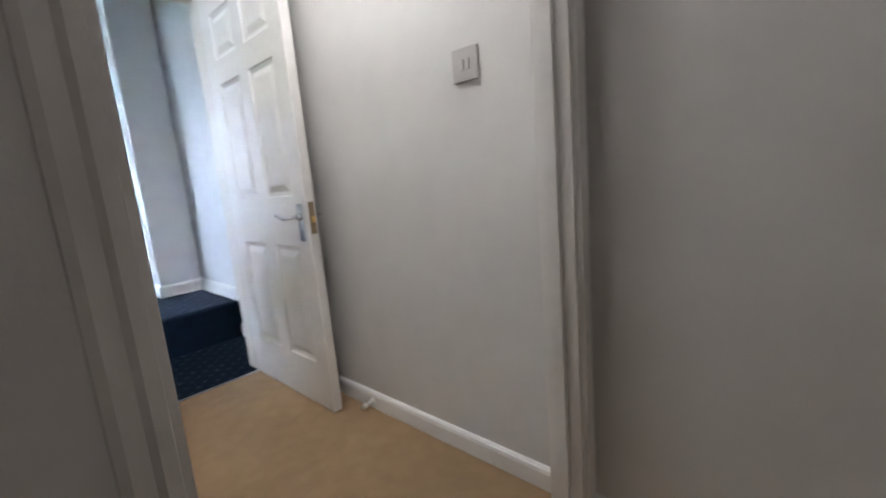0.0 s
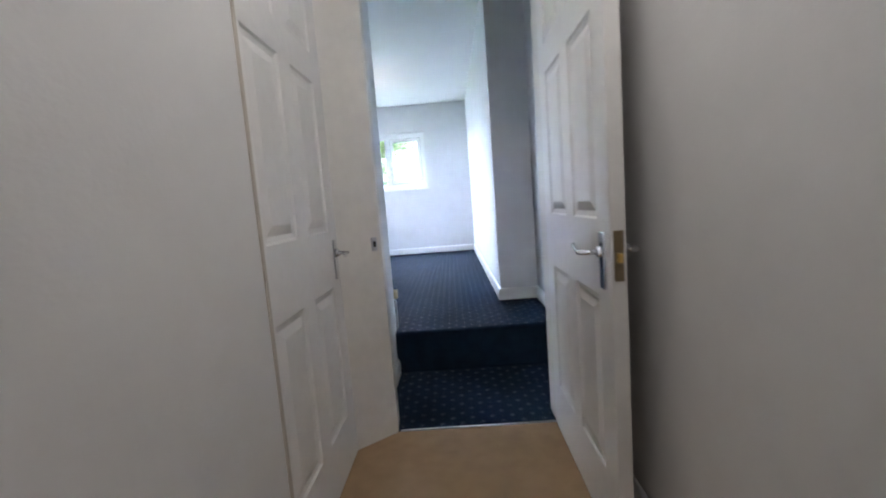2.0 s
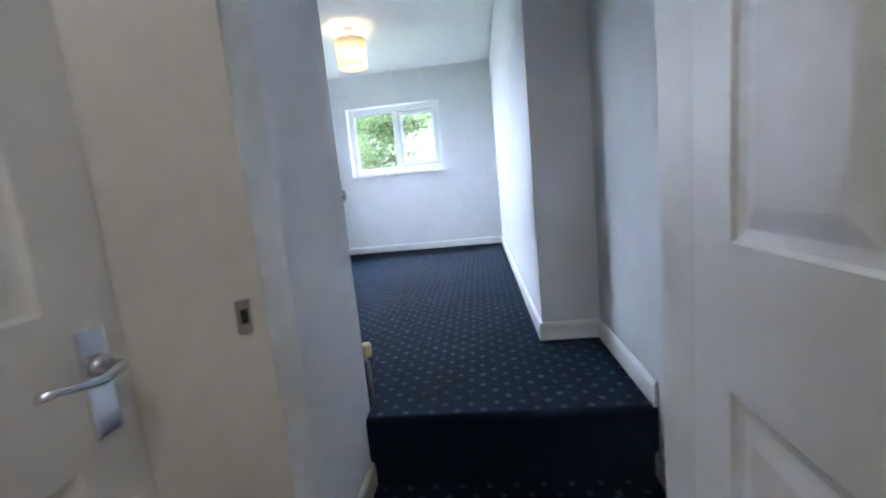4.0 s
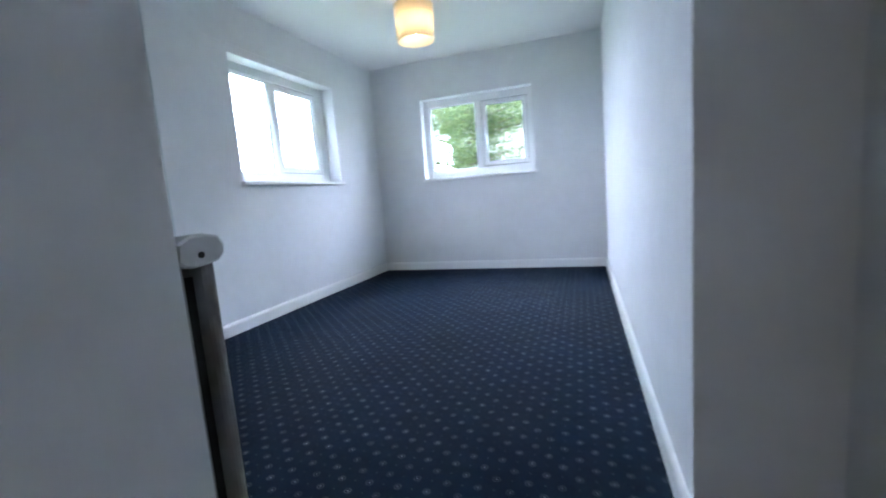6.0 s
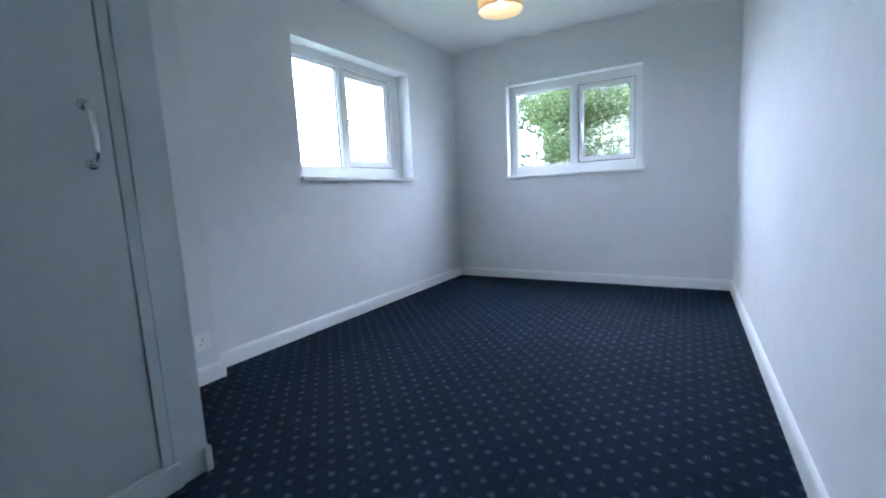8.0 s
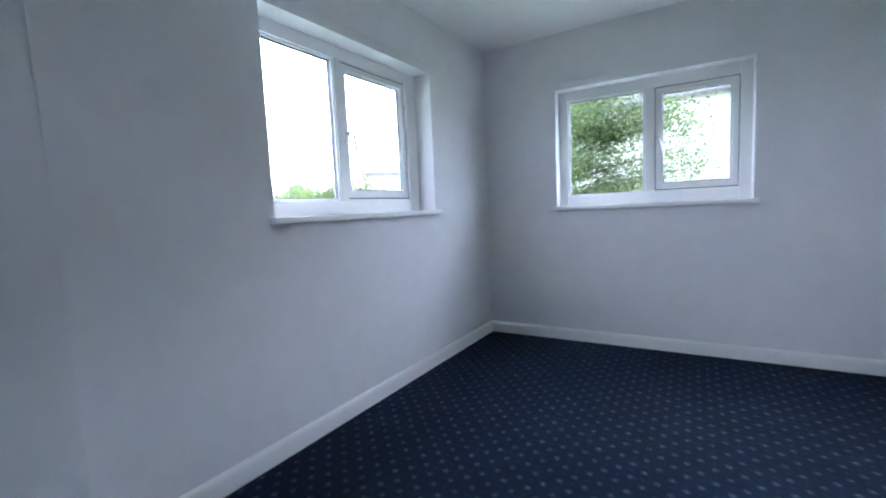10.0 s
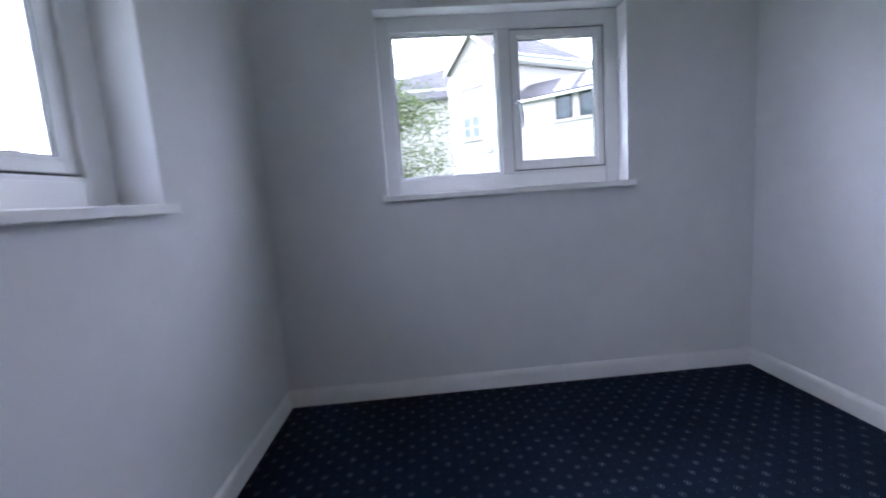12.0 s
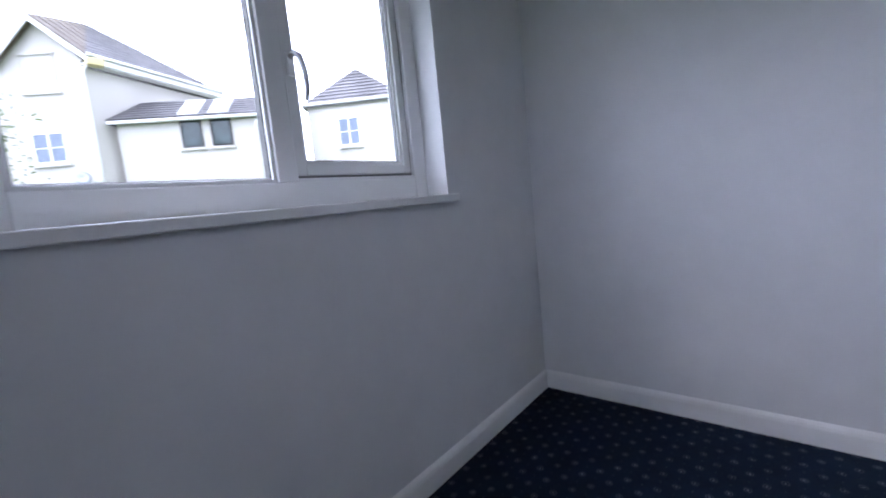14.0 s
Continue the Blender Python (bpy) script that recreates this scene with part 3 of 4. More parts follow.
# ---- bedroom pendant ----
pend = thing("pendant_lamp", pose(-0.717, 6.003, BC), "cream fabric drum pendant lamp, lit", "pendant lamp")
bm = bmesh.new()
lathe(bm, [(0.001, 0), (0.045, 0), (0.045, -0.012), (0.02, -0.03), (0.001, -0.03)], (0, 0, 0), 28)
part("ceiling_rose", bm, SOCKW, pend, "white plastic ceiling rose", True)
bm = bmesh.new()
tube(bm, [(0, 0, -0.025), (0, 0, -0.17)], 0.0035, 8)
part("flex", bm, SOCKW, pend, "white flex", True)
bm = bmesh.new()
lathe(bm, [(0.012, -0.16), (0.019, -0.165), (0.019, -0.215), (0.012, -0.22)], (0, 0, 0), 20)
part("lamp_holder", bm, SOCKW, pend, "white lamp holder", True)
bm = bmesh.new()
lathe(bm, [(0.138, -0.365), (0.146, -0.115), (0.1435, -0.115), (0.1355, -0.365)], (0, 0, 0), 56)
shade = part("shade", bm, SHADE, pend, "cream fabric drum shade", True)
bm = bmesh.new()
lathe(bm, [(0.1365, -0.368), (0.1395, -0.368), (0.1395, -0.36), (0.1365, -0.36)], (0, 0, 0), 56)
part("rim", bm, SHADE, shade, "hemmed lower rim", True)
bm = bmesh.new()
for k in range(3):
    a = 2 * math.pi * k / 3
    tube(bm, [(0.018 * math.cos(a), 0.018 * math.sin(a), -0.17), (0.143 * math.cos(a), 0.143 * math.sin(a), -0.13)], 0.002, 6)
part("spider", bm, SATIN, shade, "wire shade carrier")
bm = bmesh.new()
lathe(bm, [(0.001, -0.32), (0.018, -0.315), (0.03, -0.295), (0.03, -0.275), (0.018, -0.245), (0.012, -0.22), (0.001, -0.22)], (0, 0, 0), 24)
part("bulb", bm, BULB, pend, "glowing bulb", True)

# ---- radiator ----
rad = thing("radiator", pose(XPL - 0.03, YE, ZB), "grey-white double panel radiator with a white end cap on the wall", "radiator")
RL, RZ0, RZ1 = 0.85, 0.15, 0.835
for y0, y1 in ((0.012, 0.036), (0.068, 0.092)):
    bm = bmesh.new()
    rows = []
    outline = [(y0, RZ0 + 0.02), (y0 + 0.006, RZ0), (y1 - 0.006, RZ0), (y1, RZ0 + 0.02), (y1, RZ1 - 0.02), (y1 - 0.006, RZ1), (y0 + 0.006, RZ1), (y0, RZ1 - 0.02)]
    stations = [(0.0, 0.011), (-0.0015, 0.0075), (-0.005, 0.004), (-0.011, 0.001), (-0.02, 0)] + [(-0.02 - (RL - 0.04) * k / 48, 0.0 if k % 4 < 2 else -0.005) for k in range(1, 48)] + [(-RL + 0.006, 0.001), (-RL, 0.005)]
    for x, shrink in stations:
        mid = (y0 + y1) / 2
        rows.append([bm.verts.new((x, mid + (y - mid) * (1 - 2 * shrink / (y1 - y0)), z)) for y, z in outline])
    for r, s in zip(rows, rows[1:]):
        for i in range(8):
            bm.faces.new((r[i], r[(i + 1) % 8], s[(i + 1) % 8], s[i]))
    bm.faces.new(rows[0]), bm.faces.new(rows[-1][::-1])
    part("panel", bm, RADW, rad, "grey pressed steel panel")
# fins coloured near-black to paint the shade between the two panels
fins = part("fins", boxes(*[(-0.03 - 0.03 * k, -0.028 - 0.03 * k, 0.037, 0.067, RZ0 + 0.04, RZ1 - 0.04) for k in range(27)]), DARK, rad, "thin convector fins, blackened for the shaded gap")
cap = [(0.008, -0.012), (0.022, -0.02), (0.04, -0.023), (0.062, -0.022), (0.086, -0.018), (0.099, -0.008), (0.1, 0.008), (0.09, 0.022), (0.066, 0.027), (0.034, 0.026), (0.012, 0.016)]
bm = bmesh.new()
hoops = [[bm.verts.new((x, 0.053 + (y - 0.053) * k, RZ1 + z * k)) for y, z in cap] for x, k in ((-0.02, 0.98), (0.006, 1.0), (0.012, 0.95), (0.015, 0.84), (0.0155, 0.6))]
for r, s in zip(hoops, hoops[1:]):
    for i in range(len(cap)):
        bm.faces.new((r[i], r[(i + 1) % len(cap)], s[(i + 1) % len(cap)], s[i]))
bm.faces.new(hoops[0]), bm.faces.new(hoops[-1][::-1])
part("end_cap", bm, RADCAP, rad, "white plastic end cap")
bm = bmesh.new()
tube(bm, [(0.012, 0.05, RZ1 - 0.004), (0.0175, 0.05, RZ1 - 0.004)], 0.005, 12)
part("vent_screw", bm, DARK, rad, "dark bleed screw")
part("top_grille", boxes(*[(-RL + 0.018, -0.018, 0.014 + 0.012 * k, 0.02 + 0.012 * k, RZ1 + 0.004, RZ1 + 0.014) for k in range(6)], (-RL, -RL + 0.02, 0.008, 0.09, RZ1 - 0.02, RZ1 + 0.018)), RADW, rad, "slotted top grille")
for x in (-0.15, -0.7):
    part("bracket", boxes((x - 0.015, x + 0.015, 0.0, 0.016, RZ0 + 0.05, RZ1 - 0.05)), RADW, rad, "steel wall bracket")
bm = bmesh.new()
tube(bm, [(0.0, 0.048, 0.19), (0.02, 0.048, 0.19), (0.03, 0.048, 0.18), (0.03, 0.048, 0.0)], 0.0085, 12)
valve = part("valve_pipe", bm, SATIN, rad, "bare metal valve and pipe", True)
bm = bmesh.new()
lathe(bm, [(0.001, 0.2), (0.016, 0.2), (0.021, 0.215), (0.021, 0.245), (0.018, 0.255), (0.001, 0.257)], (0.03, 0.048, 0), 20)
part("valve_cap", bm, TRVW, rad, "yellowed plastic valve cap", True)

# ---- built-in wardrobe ----
WX, WY0, WY1 = -1.165, YE + 0.02, 4.147
ward = thing("wardrobe", pose(WX, WY0, ZB), "pale grey-white built-in wardrobe with a flat door", "wardrobe")
L = WY1 - WY0
H = BC - ZB - 0.002
DY0, DY1 = 0.10, 0.705
part("body", boxes((-0.72, -0.02, L - 0.02, L, 0, H), (-0.72, -0.02, 0, 0.02, 0, H), (-0.72, -0.70, 0.02, L - 0.02, 0, H), (-0.70, -0.03, 0.02, L - 0.02, 0, 0.02)), WARD, ward)
part("stile", boxes((-0.022, 0, DY1, L, 0, H), bevel=0.002), WARD, ward)
part("stile", boxes((-0.022, 0, 0, DY0, 0, H), bevel=0.002), WARD, ward)
part("cover_board", boxes((0, 0.005, DY1 + 0.034, L + 0.004, 0.09, H), bevel=0.002), WARD, ward)
part("plinth", boxes((-0.022, 0.0, DY0, DY1, 0, 0.095), (0, 0.014, 0.0, DY1 + 0.05, 0, 0.09), bevel=0.004), WARD, ward)
part("top_rail", boxes((-0.022, 0, DY0, DY1, H - 0.3, H), bevel=0.002), WARD, ward)
wd = part("door", boxes((-0.022, -0.003, DY0 + 0.003, DY1 - 0.004, 0.099, H - 0.304), bevel=0.002), WARD, ward, "flat pale grey door")
part("corner_skirting", boxes((0, 0.014, L - 0.012, L + 0.014, 0, 0.09), (-0.3, 0, L, L + 0.014, 0, 0.09), bevel=0.004), WARD, ward)
hy, hz = DY1 - 0.06, 1.165
bm = bmesh.new()
tube(bm, [(0.003, hy, hz + 0.08), (0.022, hy, hz + 0.078), (0.036, hy, hz + 0.05), (0.038, hy, hz), (0.036, hy, hz - 0.05), (0.022, hy, hz - 0.078), (0.003, hy, hz - 0.08)],
     [0.009, 0.0085, 0.0095, 0.0115, 0.0095, 0.0085, 0.009])
handle = part("handle", bm, CHROME, wd, "curved chrome bow handle", True)
for dz in (0.083, -0.083):
    bm = bmesh.new()
    tube(bm, [(-0.003, hy, hz + dz), (0.003, hy, hz + dz), (0.006, hy, hz + dz)], [0.017, 0.015, 0.008], 18)
    part("handle_rose", bm, CHROME, wd, "round chrome handle foot", True)

# socket on the stub
so = thing("wall_socket", pose(-1.905, 4.585, 0.492), "white plastic single wall socket with switch", "socket")
part("plate", boxes((0, 0.01, -0.043, 0.043, -0.043, 0.043), bevel=0.003), SOCKW, so)
for y, z, w, h in ((0, 0.012, 0.004, 0.008), (-0.012, -0.012, 0.007, 0.004), (0.012, -0.012, 0.007, 0.004)):
    part("slot", boxes((0.0095, 0.0108, y - w / 2, y + w / 2, z - h / 2, z + h / 2)), DARK, so, "dark pin slot")
part("rocker", boxes((0.01, 0.0135, 0.02, 0.032, 0.008, 0.03), bevel=0.0015), SOCKW, so)

# ---- outside ----
GZ = -1.7
structure("ground", boxes((-400, 400, -300, 600, GZ - 0.2, GZ)), GRASS, "grass and gardens outside", "ground")


def wall_slab(bm, a, b, p0, p1, lo, hi, q0, q1):
    """A slab on the wall from a to b (plan), from p0 to p1 along it, lo to hi up and q0 to q1 out of it."""
    a, b = Vector((*a, 0)), Vector((*b, 0))
    u = (b - a).normalized()
    n = Vector((u.y, -u.x, 0))
    vs = [bm.verts.new(a + u * s + n * q + Vector((0, 0, z))) for q in (q0, q1) for s, z in ((p0, lo), (p1, lo), (p1, hi), (p0, hi))]
    for f in ((0, 1, 2, 3), (7, 6, 5, 4), (0, 4, 5, 1), (1, 5, 6, 2), (2, 6, 7, 3), (3, 7, 4, 0)):
        bm.faces.new([vs[i] for i in f])


def pane_window(parent, a, b, s0, s1, z0, z1, glass, label, framing=None, split=True):
    """A far window on the wall from a to b (plan), between s0 and s1 metres along it."""
    framing = framing or FASCIA
    bm, mid, f = bmesh.new(), (s0 + s1) / 2, 0.07
    middle = ((mid - f / 2, mid + f / 2, z0, z1),) if split else ()
    for p0, p1, lo, hi in ((s0, s0 + f, z0, z1), (s1 - f, s1, z0, z1), *middle, (s0 + f, s1 - f, z0, z0 + f), (s0 + f, s1 - f, z1 - f, z1)):
        wall_slab(bm, a, b, p0, p1, lo, hi, 0.0, 0.05)
    fr = part("window", bm, framing, parent, label)
    for p0, p1 in (((s0 + f, mid - f / 2), (mid + f / 2, s1 - f)) if split else ((s0 + f, s1 - f),)):
        bm = bmesh.new()
        wall_slab(bm, a, b, p0, p1, z0 + f, z1 - f, -0.02, 0.02)
        part("pane", bm, glass, fr)
        if split:
            bm = bmesh.new()
            wall_slab(bm, a, b, p0, p1, (z0 + z1) / 2 - 0.015, (z0 + z1) / 2 + 0.015, 0.02, 0.04)
            part("glazing_bar", bm, FASCIA, fr)
    bm = bmesh.new()
    wall_slab(bm, a, b, s0 - 0.1, s1 + 0.1, z0 - 0.12, z0 - 0.03, 0.0, 0.12)
    part("sill", bm, RENDER_W, fr)


def roof(parent, faces, material, label, drop=0.14):
    """Roof slopes as slabs with thickness."""
    for pts in faces:
        bm = bmesh.new()
        top = [bm.verts.new(p) for p in pts]
        low = [bm.verts.new((x, y, z - drop)) for x, y, z in pts]
        bm.faces.new(top), bm.faces.new(low[::-1])
        for i in range(len(pts)):
            j = (i + 1) % len(pts)
            bm.faces.new((top[i], low[i], low[j], top[j]))
        r = part("roof", bm, material, parent, label)


def courses(parent, eave0, eave1, top0, top1, n, material):
    """Tile courses on a slope: thin lapped strips, each with its own butt edge."""
    e0, e1, t0, t1 = (Vector(p) for p in (eave0, eave1, top0, top1))
    up = (e1 - e0).cross(t0 - e0 if (t0 - e0).length > 0.01 else t1 - e0).normalized()
    if up.z < 0:
        up = -up
    bm = bmesh.new()
    for k in range(n):
        a, b = k / n, (k + 1) / n
        p = [e0.lerp(t0, a), e1.lerp(t1, a), e1.lerp(t1, b), e0.lerp(t0, b)]
        lift = [0.05, 0.05, 0.015, 0.015]
        top = [bm.verts.new(q + up * h) for q, h in zip(p, lift)]
        low = [bm.verts.new(q + up * 0.005) for q in p[:2]]
        bm.faces.new(top)
        bm.faces.new((low[0], low[1], top[1], top[0]))
    part("tile_courses", bm, material, parent, "lapped tile courses")["kind"] = "stuff"


def gutter(parent, a, b, r=0.07):
    bm = bmesh.new()
    tube(bm, [a, b], r, 8)
    part("gutter", bm, FASCIA, parent, "white gutter", True)


# gabled house facing the window
house = thing("house", pose(0, 0, GZ), "white rendered gabled house with a brown-grey tiled roof", "house")
base = [(1.25, 29.3), (3.35, 27.2), (9.3, 29.85), (8.4, 37), (-8, 37), (-8, 31.5), (1.25, 31.5)]


def up(z):
    return z + 2.2


bm = bmesh.new()
prism(bm, base, 0, up(7.1))
part("wall", bm, RENDER_W, house)
bm = bmesh.new()
g = [((1.25, 29.3), 7.1), ((3.35, 27.2), 7.1), ((3.35, 27.2), 7.4), ((2.3, 28.25), 8.85), ((1.25, 29.3), 7.4)]
lo = [bm.verts.new((x, y, up(z))) for (x, y), z in g]
hi = [bm.verts.new((x + 0.2, y + 0.2, up(z))) for (x, y), z in g]
bm.faces.new(lo), bm.faces.new(hi[::-1])
for i in range(5):
    bm.faces.new((lo[i], hi[i], hi[(i + 1) % 5], lo[(i + 1) % 5]))
part("gable", bm, RENDER_W, house)
A, R1, P1, P2 = (2.15, 27.95, up(9.0)), (4.65, 31.2, up(10.27)), (3.42, 26.85, up(7.5)), (9.6, 29.6, up(7.52))
L1, LB, AB = (0.95, 29.2, up(7.3)), (3.2, 31.45, up(7.3)), (4.4, 30.2, up(9.0))
roof(house, [(A, P1, R1), (A, R1, AB), (A, AB, LB, L1)], SLATEB, "brown weathered tiled roof")
roof(house, [(P1, P2, R1), (R1, P2, (8.6, 37.5, up(7.6)), (4.65, 36, up(10.2))),
             ((3.2, 33, up(8.8)), (4.65, 36, up(9.0)), (-9.5, 36, up(7.7)), (-9.5, 34, up(7.6))), ((3.2, 33, up(8.8)), (-9.5, 34, up(7.6)), (-9.5, 31.2, up(6.3)), (1.9, 31.1, up(6.5)))], SLATE, "grey slate roof")
courses(house, P1, P2, R1, R1, 13, SLATE)
courses(house, P1, A, R1, R1, 8, SLATEB)
for a, b in ((A, P1), (A, L1)):
    bm = bmesh.new()
    a, b = Vector(a) + Vector((-0.03, -0.03, -0.1)), Vector(b) + Vector((-0.03, -0.03, -0.1))
    vs = [bm.verts.new(p + Vector((d, d, dz))) for p in (a, b) for d, dz in ((0, 0.08), (0, -0.14), (0.03, -0.14), (0.03, 0.08))]
    for f in ((0, 1, 2, 3), (7, 6, 5, 4), (0, 4, 5, 1), (1, 5, 6, 2), (2, 6, 7, 3), (3, 7, 4, 0)):
        bm.faces.new([vs[i] for i in f])
    part("bargeboard", bm, FASCIA, house, "white bargeboard")
way = (Vector(P2) - Vector(P1)).normalized()
out = Vector((way.y, -way.x, 0))
bm = bmesh.new()
sweep(bm, [(0, 0), (0.06, 0), (0.06, 0.2), (0, 0.2)], Vector(P1) - Vector((0, 0, 0.27)), Vector(P2) - Vector((0, 0, 0.27)), out)
part("fascia", bm, FASCIA, house, "white eaves board")
bm = bmesh.new()
sweep(bm, [(-0.35, 0), (0, 0), (0, 0.03), (-0.35, 0.03)], Vector(P1) - Vector((0, 0, 0.31)), Vector(P2) - Vector((0, 0, 0.31)), out)
part("soffit", bm, FASCIA, house, "white soffit board")
gutter(house, tuple(Vector(P1) + out * 0.1), tuple(Vector(P2) + out * 0.1))
# yellow box stands in for a bright reflection on the gutter end
box_end = Vector(P1) + way * 0.25 - Vector((0, 0, 0.2))
part("eaves_box", box(bmesh.new(), box_end.x - 0.25, box_end.x + 0.3, box_end.y - 0.2, box_end.y + 0.2, box_end.z - 0.16, box_end.z + 0.1, bevel=0.03), YELLOW, house, "boxed eaves end painted with a yellow reflection")
G0, G1 = (1.25, 29.3), (3.35, 27.2)
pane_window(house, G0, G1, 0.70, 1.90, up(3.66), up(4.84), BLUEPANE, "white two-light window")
bm = bmesh.new()
for z0, z1, s0, s1, q in ((7.66, 7.72, 0.75, 2.05, 0.07), (6.22, 6.3, 0.7, 2.1, 0.1), (6.3, 7.66, 0.8, 0.84, 0.03), (6.3, 7.66, 1.96, 2.0, 0.03)):
    wall_slab(bm, G0, G1, s0, s1, up(z0), up(z1), 0.0, q)
part("panel_moulding", bm, RENDER_W, house, "rendered moulding round a blind panel")
bm = bmesh.new()
tube(bm, [(3.45, 27.0, up(7.2)), (3.3, 27.1, up(6.9)), (3.3, 27.1, 0)], 0.05, 8)
part("downpipe", bm, FASCIA, house, "white downpipe", True)
dish = bmesh.new()
lathe(dish, [(0.001, 0.0), (0.15, 0.02), (0.28, 0.08), (0.29, 0.09), (0.15, 0.035), (0.001, 0.015)], (0, 0, 0), 24)
bmesh.ops.transform(dish, matrix=Matrix.Translation((2.75, 27.55, up(3.0))) @ Matrix.Rotation(radians(70), 4, "X"), verts=dish.verts)
tube(dish, [(2.75, 27.6, up(3.0)), (2.85, 27.75, up(2.85))], 0.025, 8)
part("satellite_dish", dish, SHEET, house, "pale grey satellite dish", True)

# low wing with two half dormers
wing = thing("house_wing", pose(0, 0, GZ), "low white rendered wing with slate roof and two dormer windows", "house")
W0, W1 = Vector((4.05, 27.15, 0)), Vector((8.85, 23.07, 0))
wu = (W1 - W0).normalized()
wn_ = Vector((wu.y, -wu.x, 0))
back = -wn_ * 3.6
bm = bmesh.new()
prism(bm, [tuple(W0.xy), tuple(W1.xy), tuple((W1 + back).xy), tuple((W0 + back).xy)], 0, up(5.15))
part("wall", bm, RENDER_W, wing)
e0, e1 = W0 + wn_ * 0.25 - wu * 0.2 + Vector((0, 0, up(5.15))), W1 + wn_ * 0.25 + Vector((0, 0, up(5.15)))
r0, r1 = W0 - wn_ * 1.35 + wu * 0.5 + Vector((0, 0, up(6.15))), W1 - wn_ * 1.35 + Vector((0, 0, up(6.15)))
roof(wing, [(tuple(e0), tuple(e1), tuple(r1), tuple(r0)), (tuple(r0), tuple(r1), tuple(W1 + back + Vector((0, 0, up(5.15)))), tuple(W0 + back + Vector((0, 0, up(5.15))))),
            (tuple(e0), tuple(r0), tuple(W0 + back - wu * 0.2 + Vector((0, 0, up(5.15)))))], SLATE, "grey slate roof")
courses(wing, e0, e1, r0, r1, 7, SLATE)
gutter(wing, tuple(e0 + Vector((0, 0, -0.1))), tuple(e1 + Vector((0, 0, -0.1))))
span = (W1 - W0).length
for s0 in (span * 0.365, span * 0.545):
    s1 = s0 + 0.8
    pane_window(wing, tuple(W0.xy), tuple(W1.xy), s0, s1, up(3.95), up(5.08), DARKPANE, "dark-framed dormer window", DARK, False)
    p = [W0 + wu * (s0 + 0.03) + wn_ * 0.22, W0 + wu * (s1 - 0.03) + wn_ * 0.22, W0 + wu * (s1 - 0.03) - wn_ * 1.1, W0 + wu * (s0 + 0.03) - wn_ * 1.1]
    z = (up(5.16), up(5.16), up(6.0), up(6.0))
    roof(wing, [[tuple(q + Vector((0, 0, h + 0.1))) for q, h in zip(p, z)]], SHEET, "pale sheet dormer roof", 0.1)
dp = W1 - wu * 1.1 + wn_ * 0.08
bm = bmesh.new()
tube(bm, [(dp.x + 0.1, dp.y - 0.1, up(5.0)), (dp.x, dp.y, up(4.7)), (dp.x, dp.y, 0)], 0.05, 8)
part("downpipe", bm, FASCIA, wing, "white downpipe", True)

# hipped block
hip = thing("hipped_house", pose(0, 0, GZ), "white rendered house with a hipped slate roof", "house")
c = [(10.8, 24.1), (13.5, 20.5), (16.6, 23.2), (13.8, 26.8)]
bm = bmesh.new()
prism(bm, c, 0, up(5.8))
part("wall", bm, RENDER_W, hip)
cx, cy = sum(p[0] for p in c) / 4, sum(p[1] for p in c) / 4
eav = [(cx + (x - cx) * 1.08, cy + (y - cy) * 1.08, up(5.8)) for x, y in c]
top = (cx, cy, up(7.85))
roof(hip, [(eav[i], eav[(i + 1) % 4], top) for i in range(4)], SLATE, "grey hipped slate roof")
courses(hip, eav[0], eav[1], top, top, 10, SLATE)
gutter(hip, eav[0], eav[1])
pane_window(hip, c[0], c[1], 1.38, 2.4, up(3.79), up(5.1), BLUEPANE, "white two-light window")


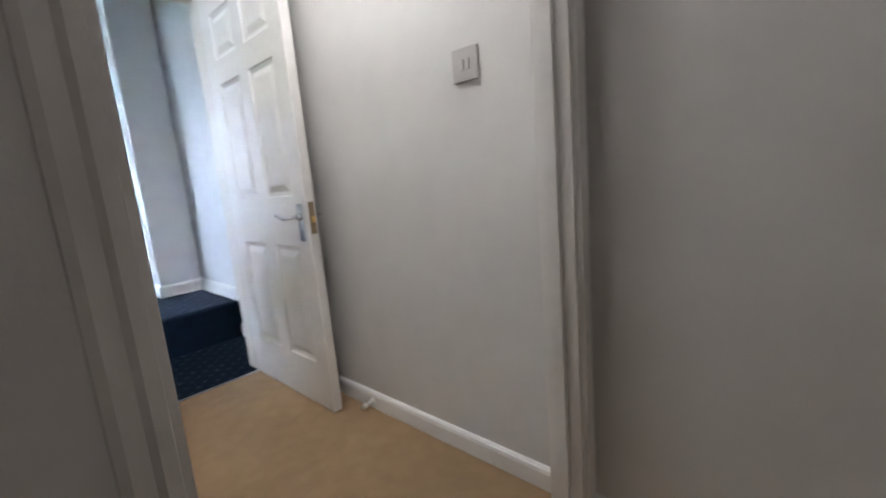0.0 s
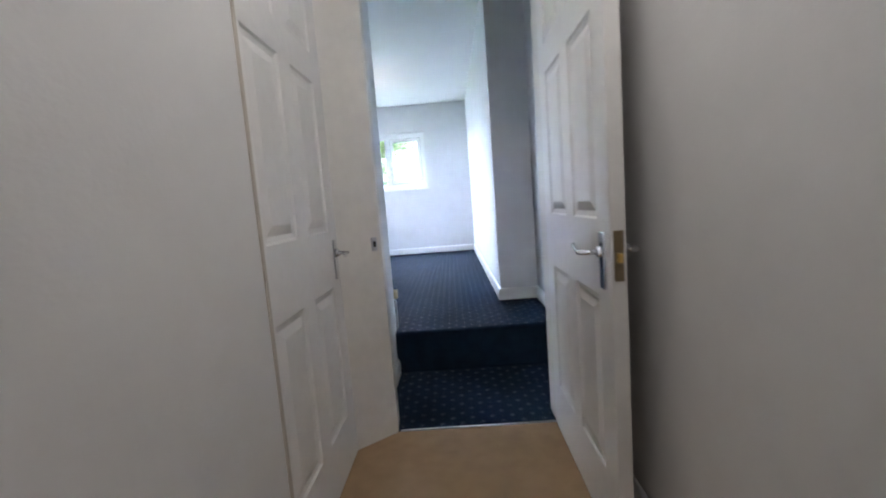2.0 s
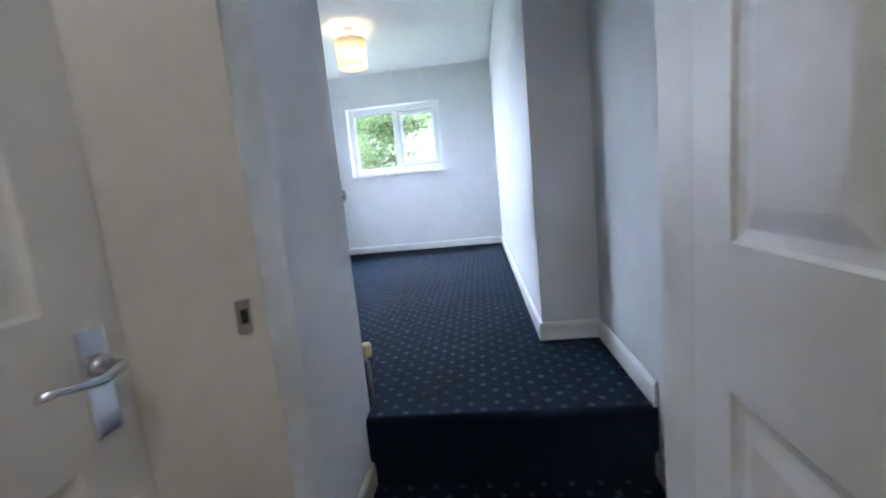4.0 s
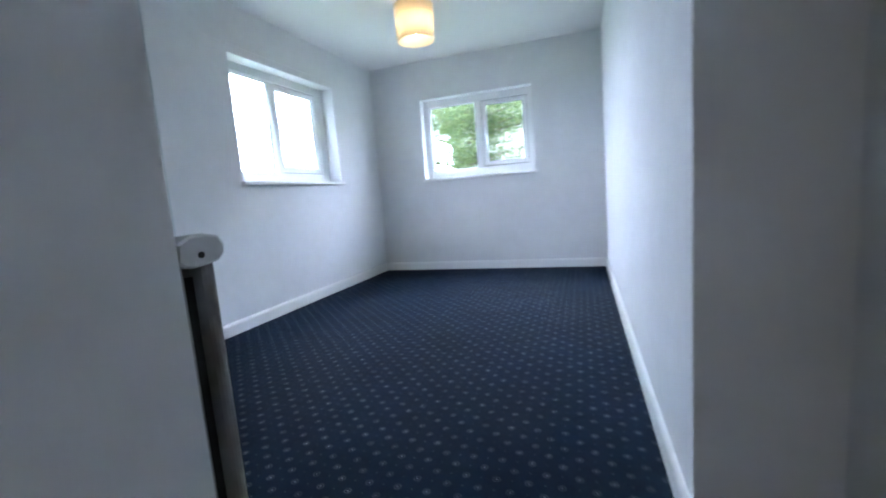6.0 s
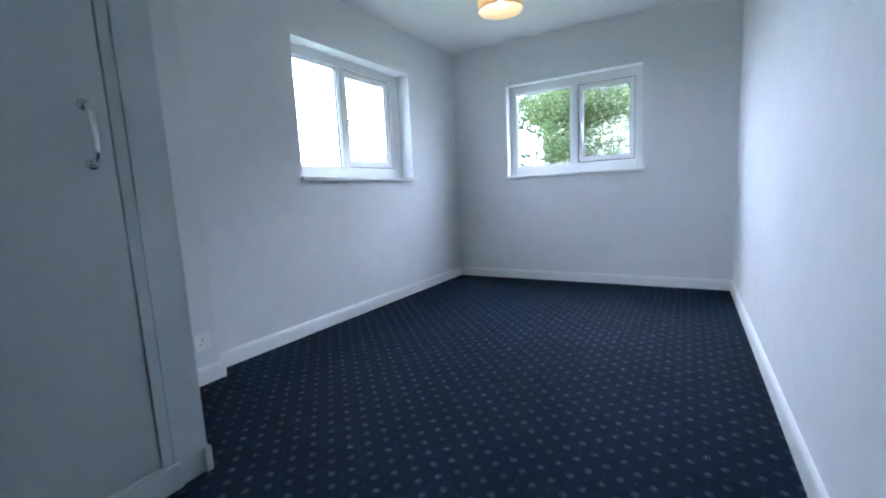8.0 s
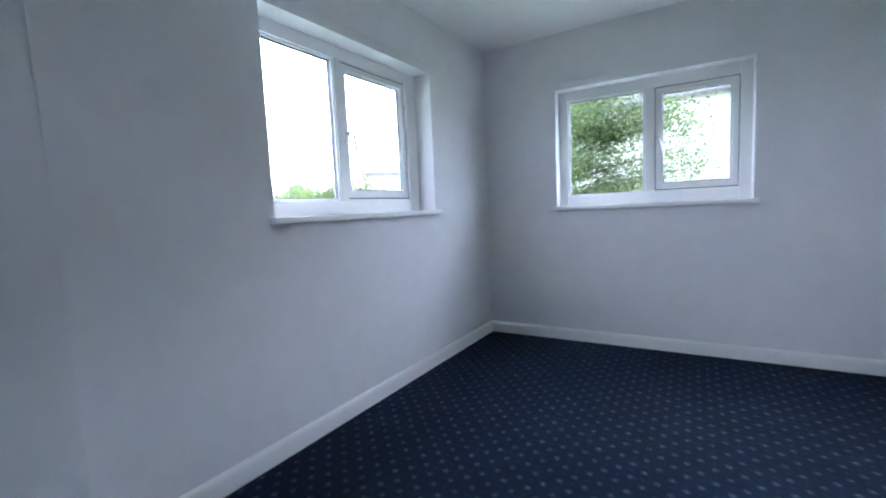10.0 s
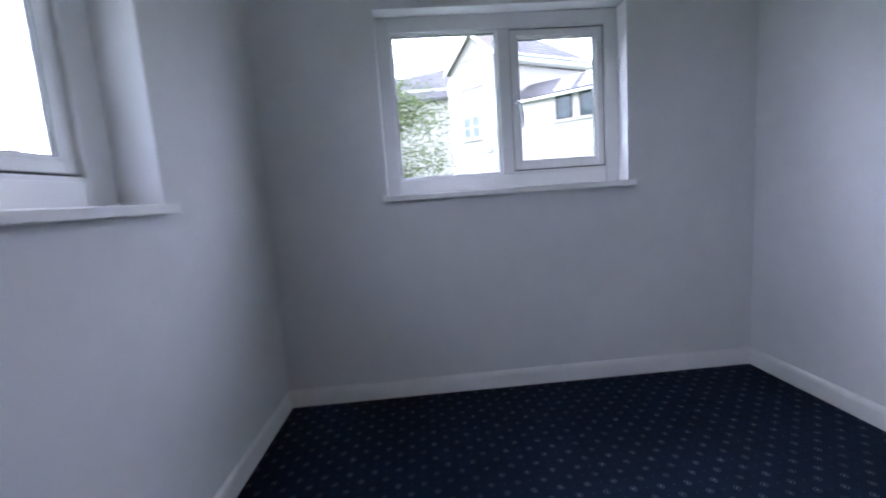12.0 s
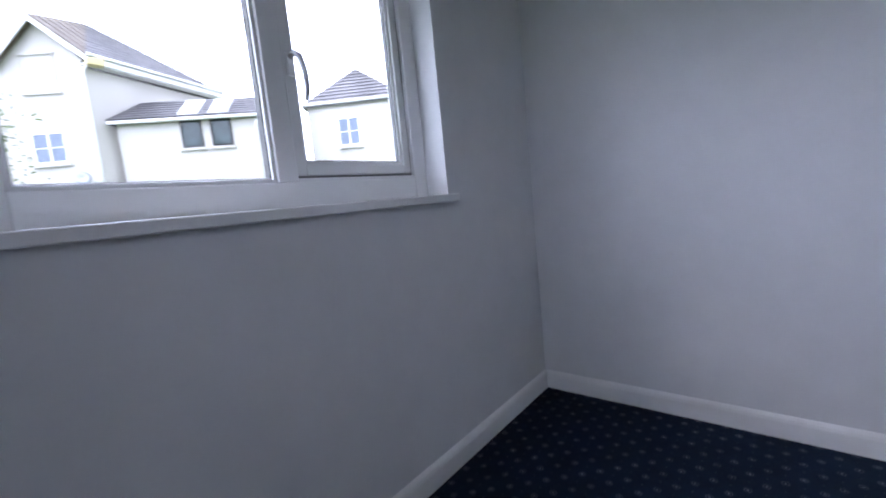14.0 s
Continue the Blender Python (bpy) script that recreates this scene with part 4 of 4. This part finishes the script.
# ---- trees ----
def tree(name, x, y, z0, crown_c, crown_r, leaves, leaf, seed, label, trunk=0.16, foliage=LEAF):
    rng = random.Random(seed)
    t = thing(name, pose(x, y, z0), label, "tree")
    bm = bmesh.new()
    cc = Vector(crown_c)
    topz = cc.z + crown_r[2] * 0.7
    tube(bm, [(0, 0, 0), (0.05, 0.02, cc.z * 0.5), (-0.04, 0.05, cc.z), (0.05, 0, topz)], [trunk, trunk * 0.75, trunk * 0.5, trunk * 0.12], 9)
    tips = []
    for k in range(46):
        a, f = rng.uniform(0, 6.28), rng.uniform(0.0, 1.0)
        zb = cc.z - crown_r[2] * 0.75 + f * crown_r[2] * 1.4
        reach = rng.uniform(0.6, 1.0) * math.sqrt(max(0.12, 1 - ((zb + 0.4 - cc.z) / crown_r[2]) ** 2))
        end = Vector((cc.x + math.cos(a) * crown_r[0] * reach, cc.y + math.sin(a) * crown_r[1] * reach, zb + rng.uniform(0.1, 0.7)))
        st = Vector((0, 0, zb - 0.25))
        mid = st.lerp(end, 0.5) + Vector((0, 0, 0.18))
        tube(bm, [st, mid, end], [trunk * 0.3, trunk * 0.18, 0.012], 5)
        tips += [(st.lerp(mid, 0.7), 0.3), (mid, 0.38), (mid.lerp(end, 0.5), 0.42), (end, 0.4)]
    part("trunk", bm, BARK, t, "grey-brown trunk and limbs")
    verts, faces = [], []
    for k in range(leaves):
        c, spread = tips[rng.randrange(len(tips))]
        c = c + Vector((rng.gauss(0, spread), rng.gauss(0, spread), rng.gauss(0, spread * 0.8)))
        u = Vector((rng.gauss(0, 1), rng.gauss(0, 1), rng.gauss(0, 0.5))).normalized()
        w = u.cross(Vector((rng.gauss(0, 1), rng.gauss(0, 1), rng.gauss(0, 1)))).normalized()
        s = leaf * rng.uniform(0.6, 1.25)
        i = len(verts)
        verts += [c - u * s, c + w * s * 0.45, c + u * s, c - w * s * 0.45]
        faces.append((i, i + 1, i + 2, i + 3))
    me = bpy.data.meshes.new("crown")
    me.from_pydata([tuple(v) for v in verts], [], faces)
    me.materials.append(foliage)
    crown = new("crown", me)
    crown.parent = t
    crown["label"] = "light green leafy crown with gaps"
    return t


tree("tree", -4.3, 20.0, GZ, (0, 0, 4.8), (4.2, 2.8, 3.8), 76000, 0.06, 4, "leafy green broadleaf tree before the white house")
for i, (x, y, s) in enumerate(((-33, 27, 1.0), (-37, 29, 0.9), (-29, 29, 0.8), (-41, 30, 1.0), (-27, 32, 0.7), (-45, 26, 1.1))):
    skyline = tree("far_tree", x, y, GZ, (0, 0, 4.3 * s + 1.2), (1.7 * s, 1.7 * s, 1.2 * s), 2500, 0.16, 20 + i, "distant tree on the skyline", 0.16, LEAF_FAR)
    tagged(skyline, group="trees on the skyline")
for i, (x, y) in enumerate(((-16.2, 22), (-19.2, 23), (-21.5, 23.5), (-24.0, 24.5), (-26.5, 25))):
    bush = tree("garden_bush", x, y, GZ, (0, 0, 3.5), (1.7, 1.3, 1.15), 3500, 0.1, 40 + i, "bright green garden bush", 0.09, LEAF_BUSH)
    tagged(bush, group="garden bushes")

far = thing("far_house", pose(-25.5, 36, GZ, 0, 0, 41), "distant brick house with a chimney", "house")
bm = bmesh.new()
box(bm, -1.8, 1.8, -2.5, 2.5, 0, up(4.4))
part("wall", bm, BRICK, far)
roof(far, [((-2, -2.8, up(4.4)), (2, -2.8, up(4.4)), (2, 0, up(5.2)), (-2, 0, up(5.2))), ((-2, 0, up(5.2)), (2, 0, up(5.2)), (2, 2.8, up(4.4)), (-2, 2.8, up(4.4)))], FARROOF, "grey-brown roof paled with painted haze")
bm = boxes((-1.9, -1.2, -0.4, 0.4, up(4.6), up(5.7)))
for x in (-1.7, -1.4):
    tube(bm, [(x, 0, up(5.7)), (x, 0, up(6.0))], 0.12, 8)
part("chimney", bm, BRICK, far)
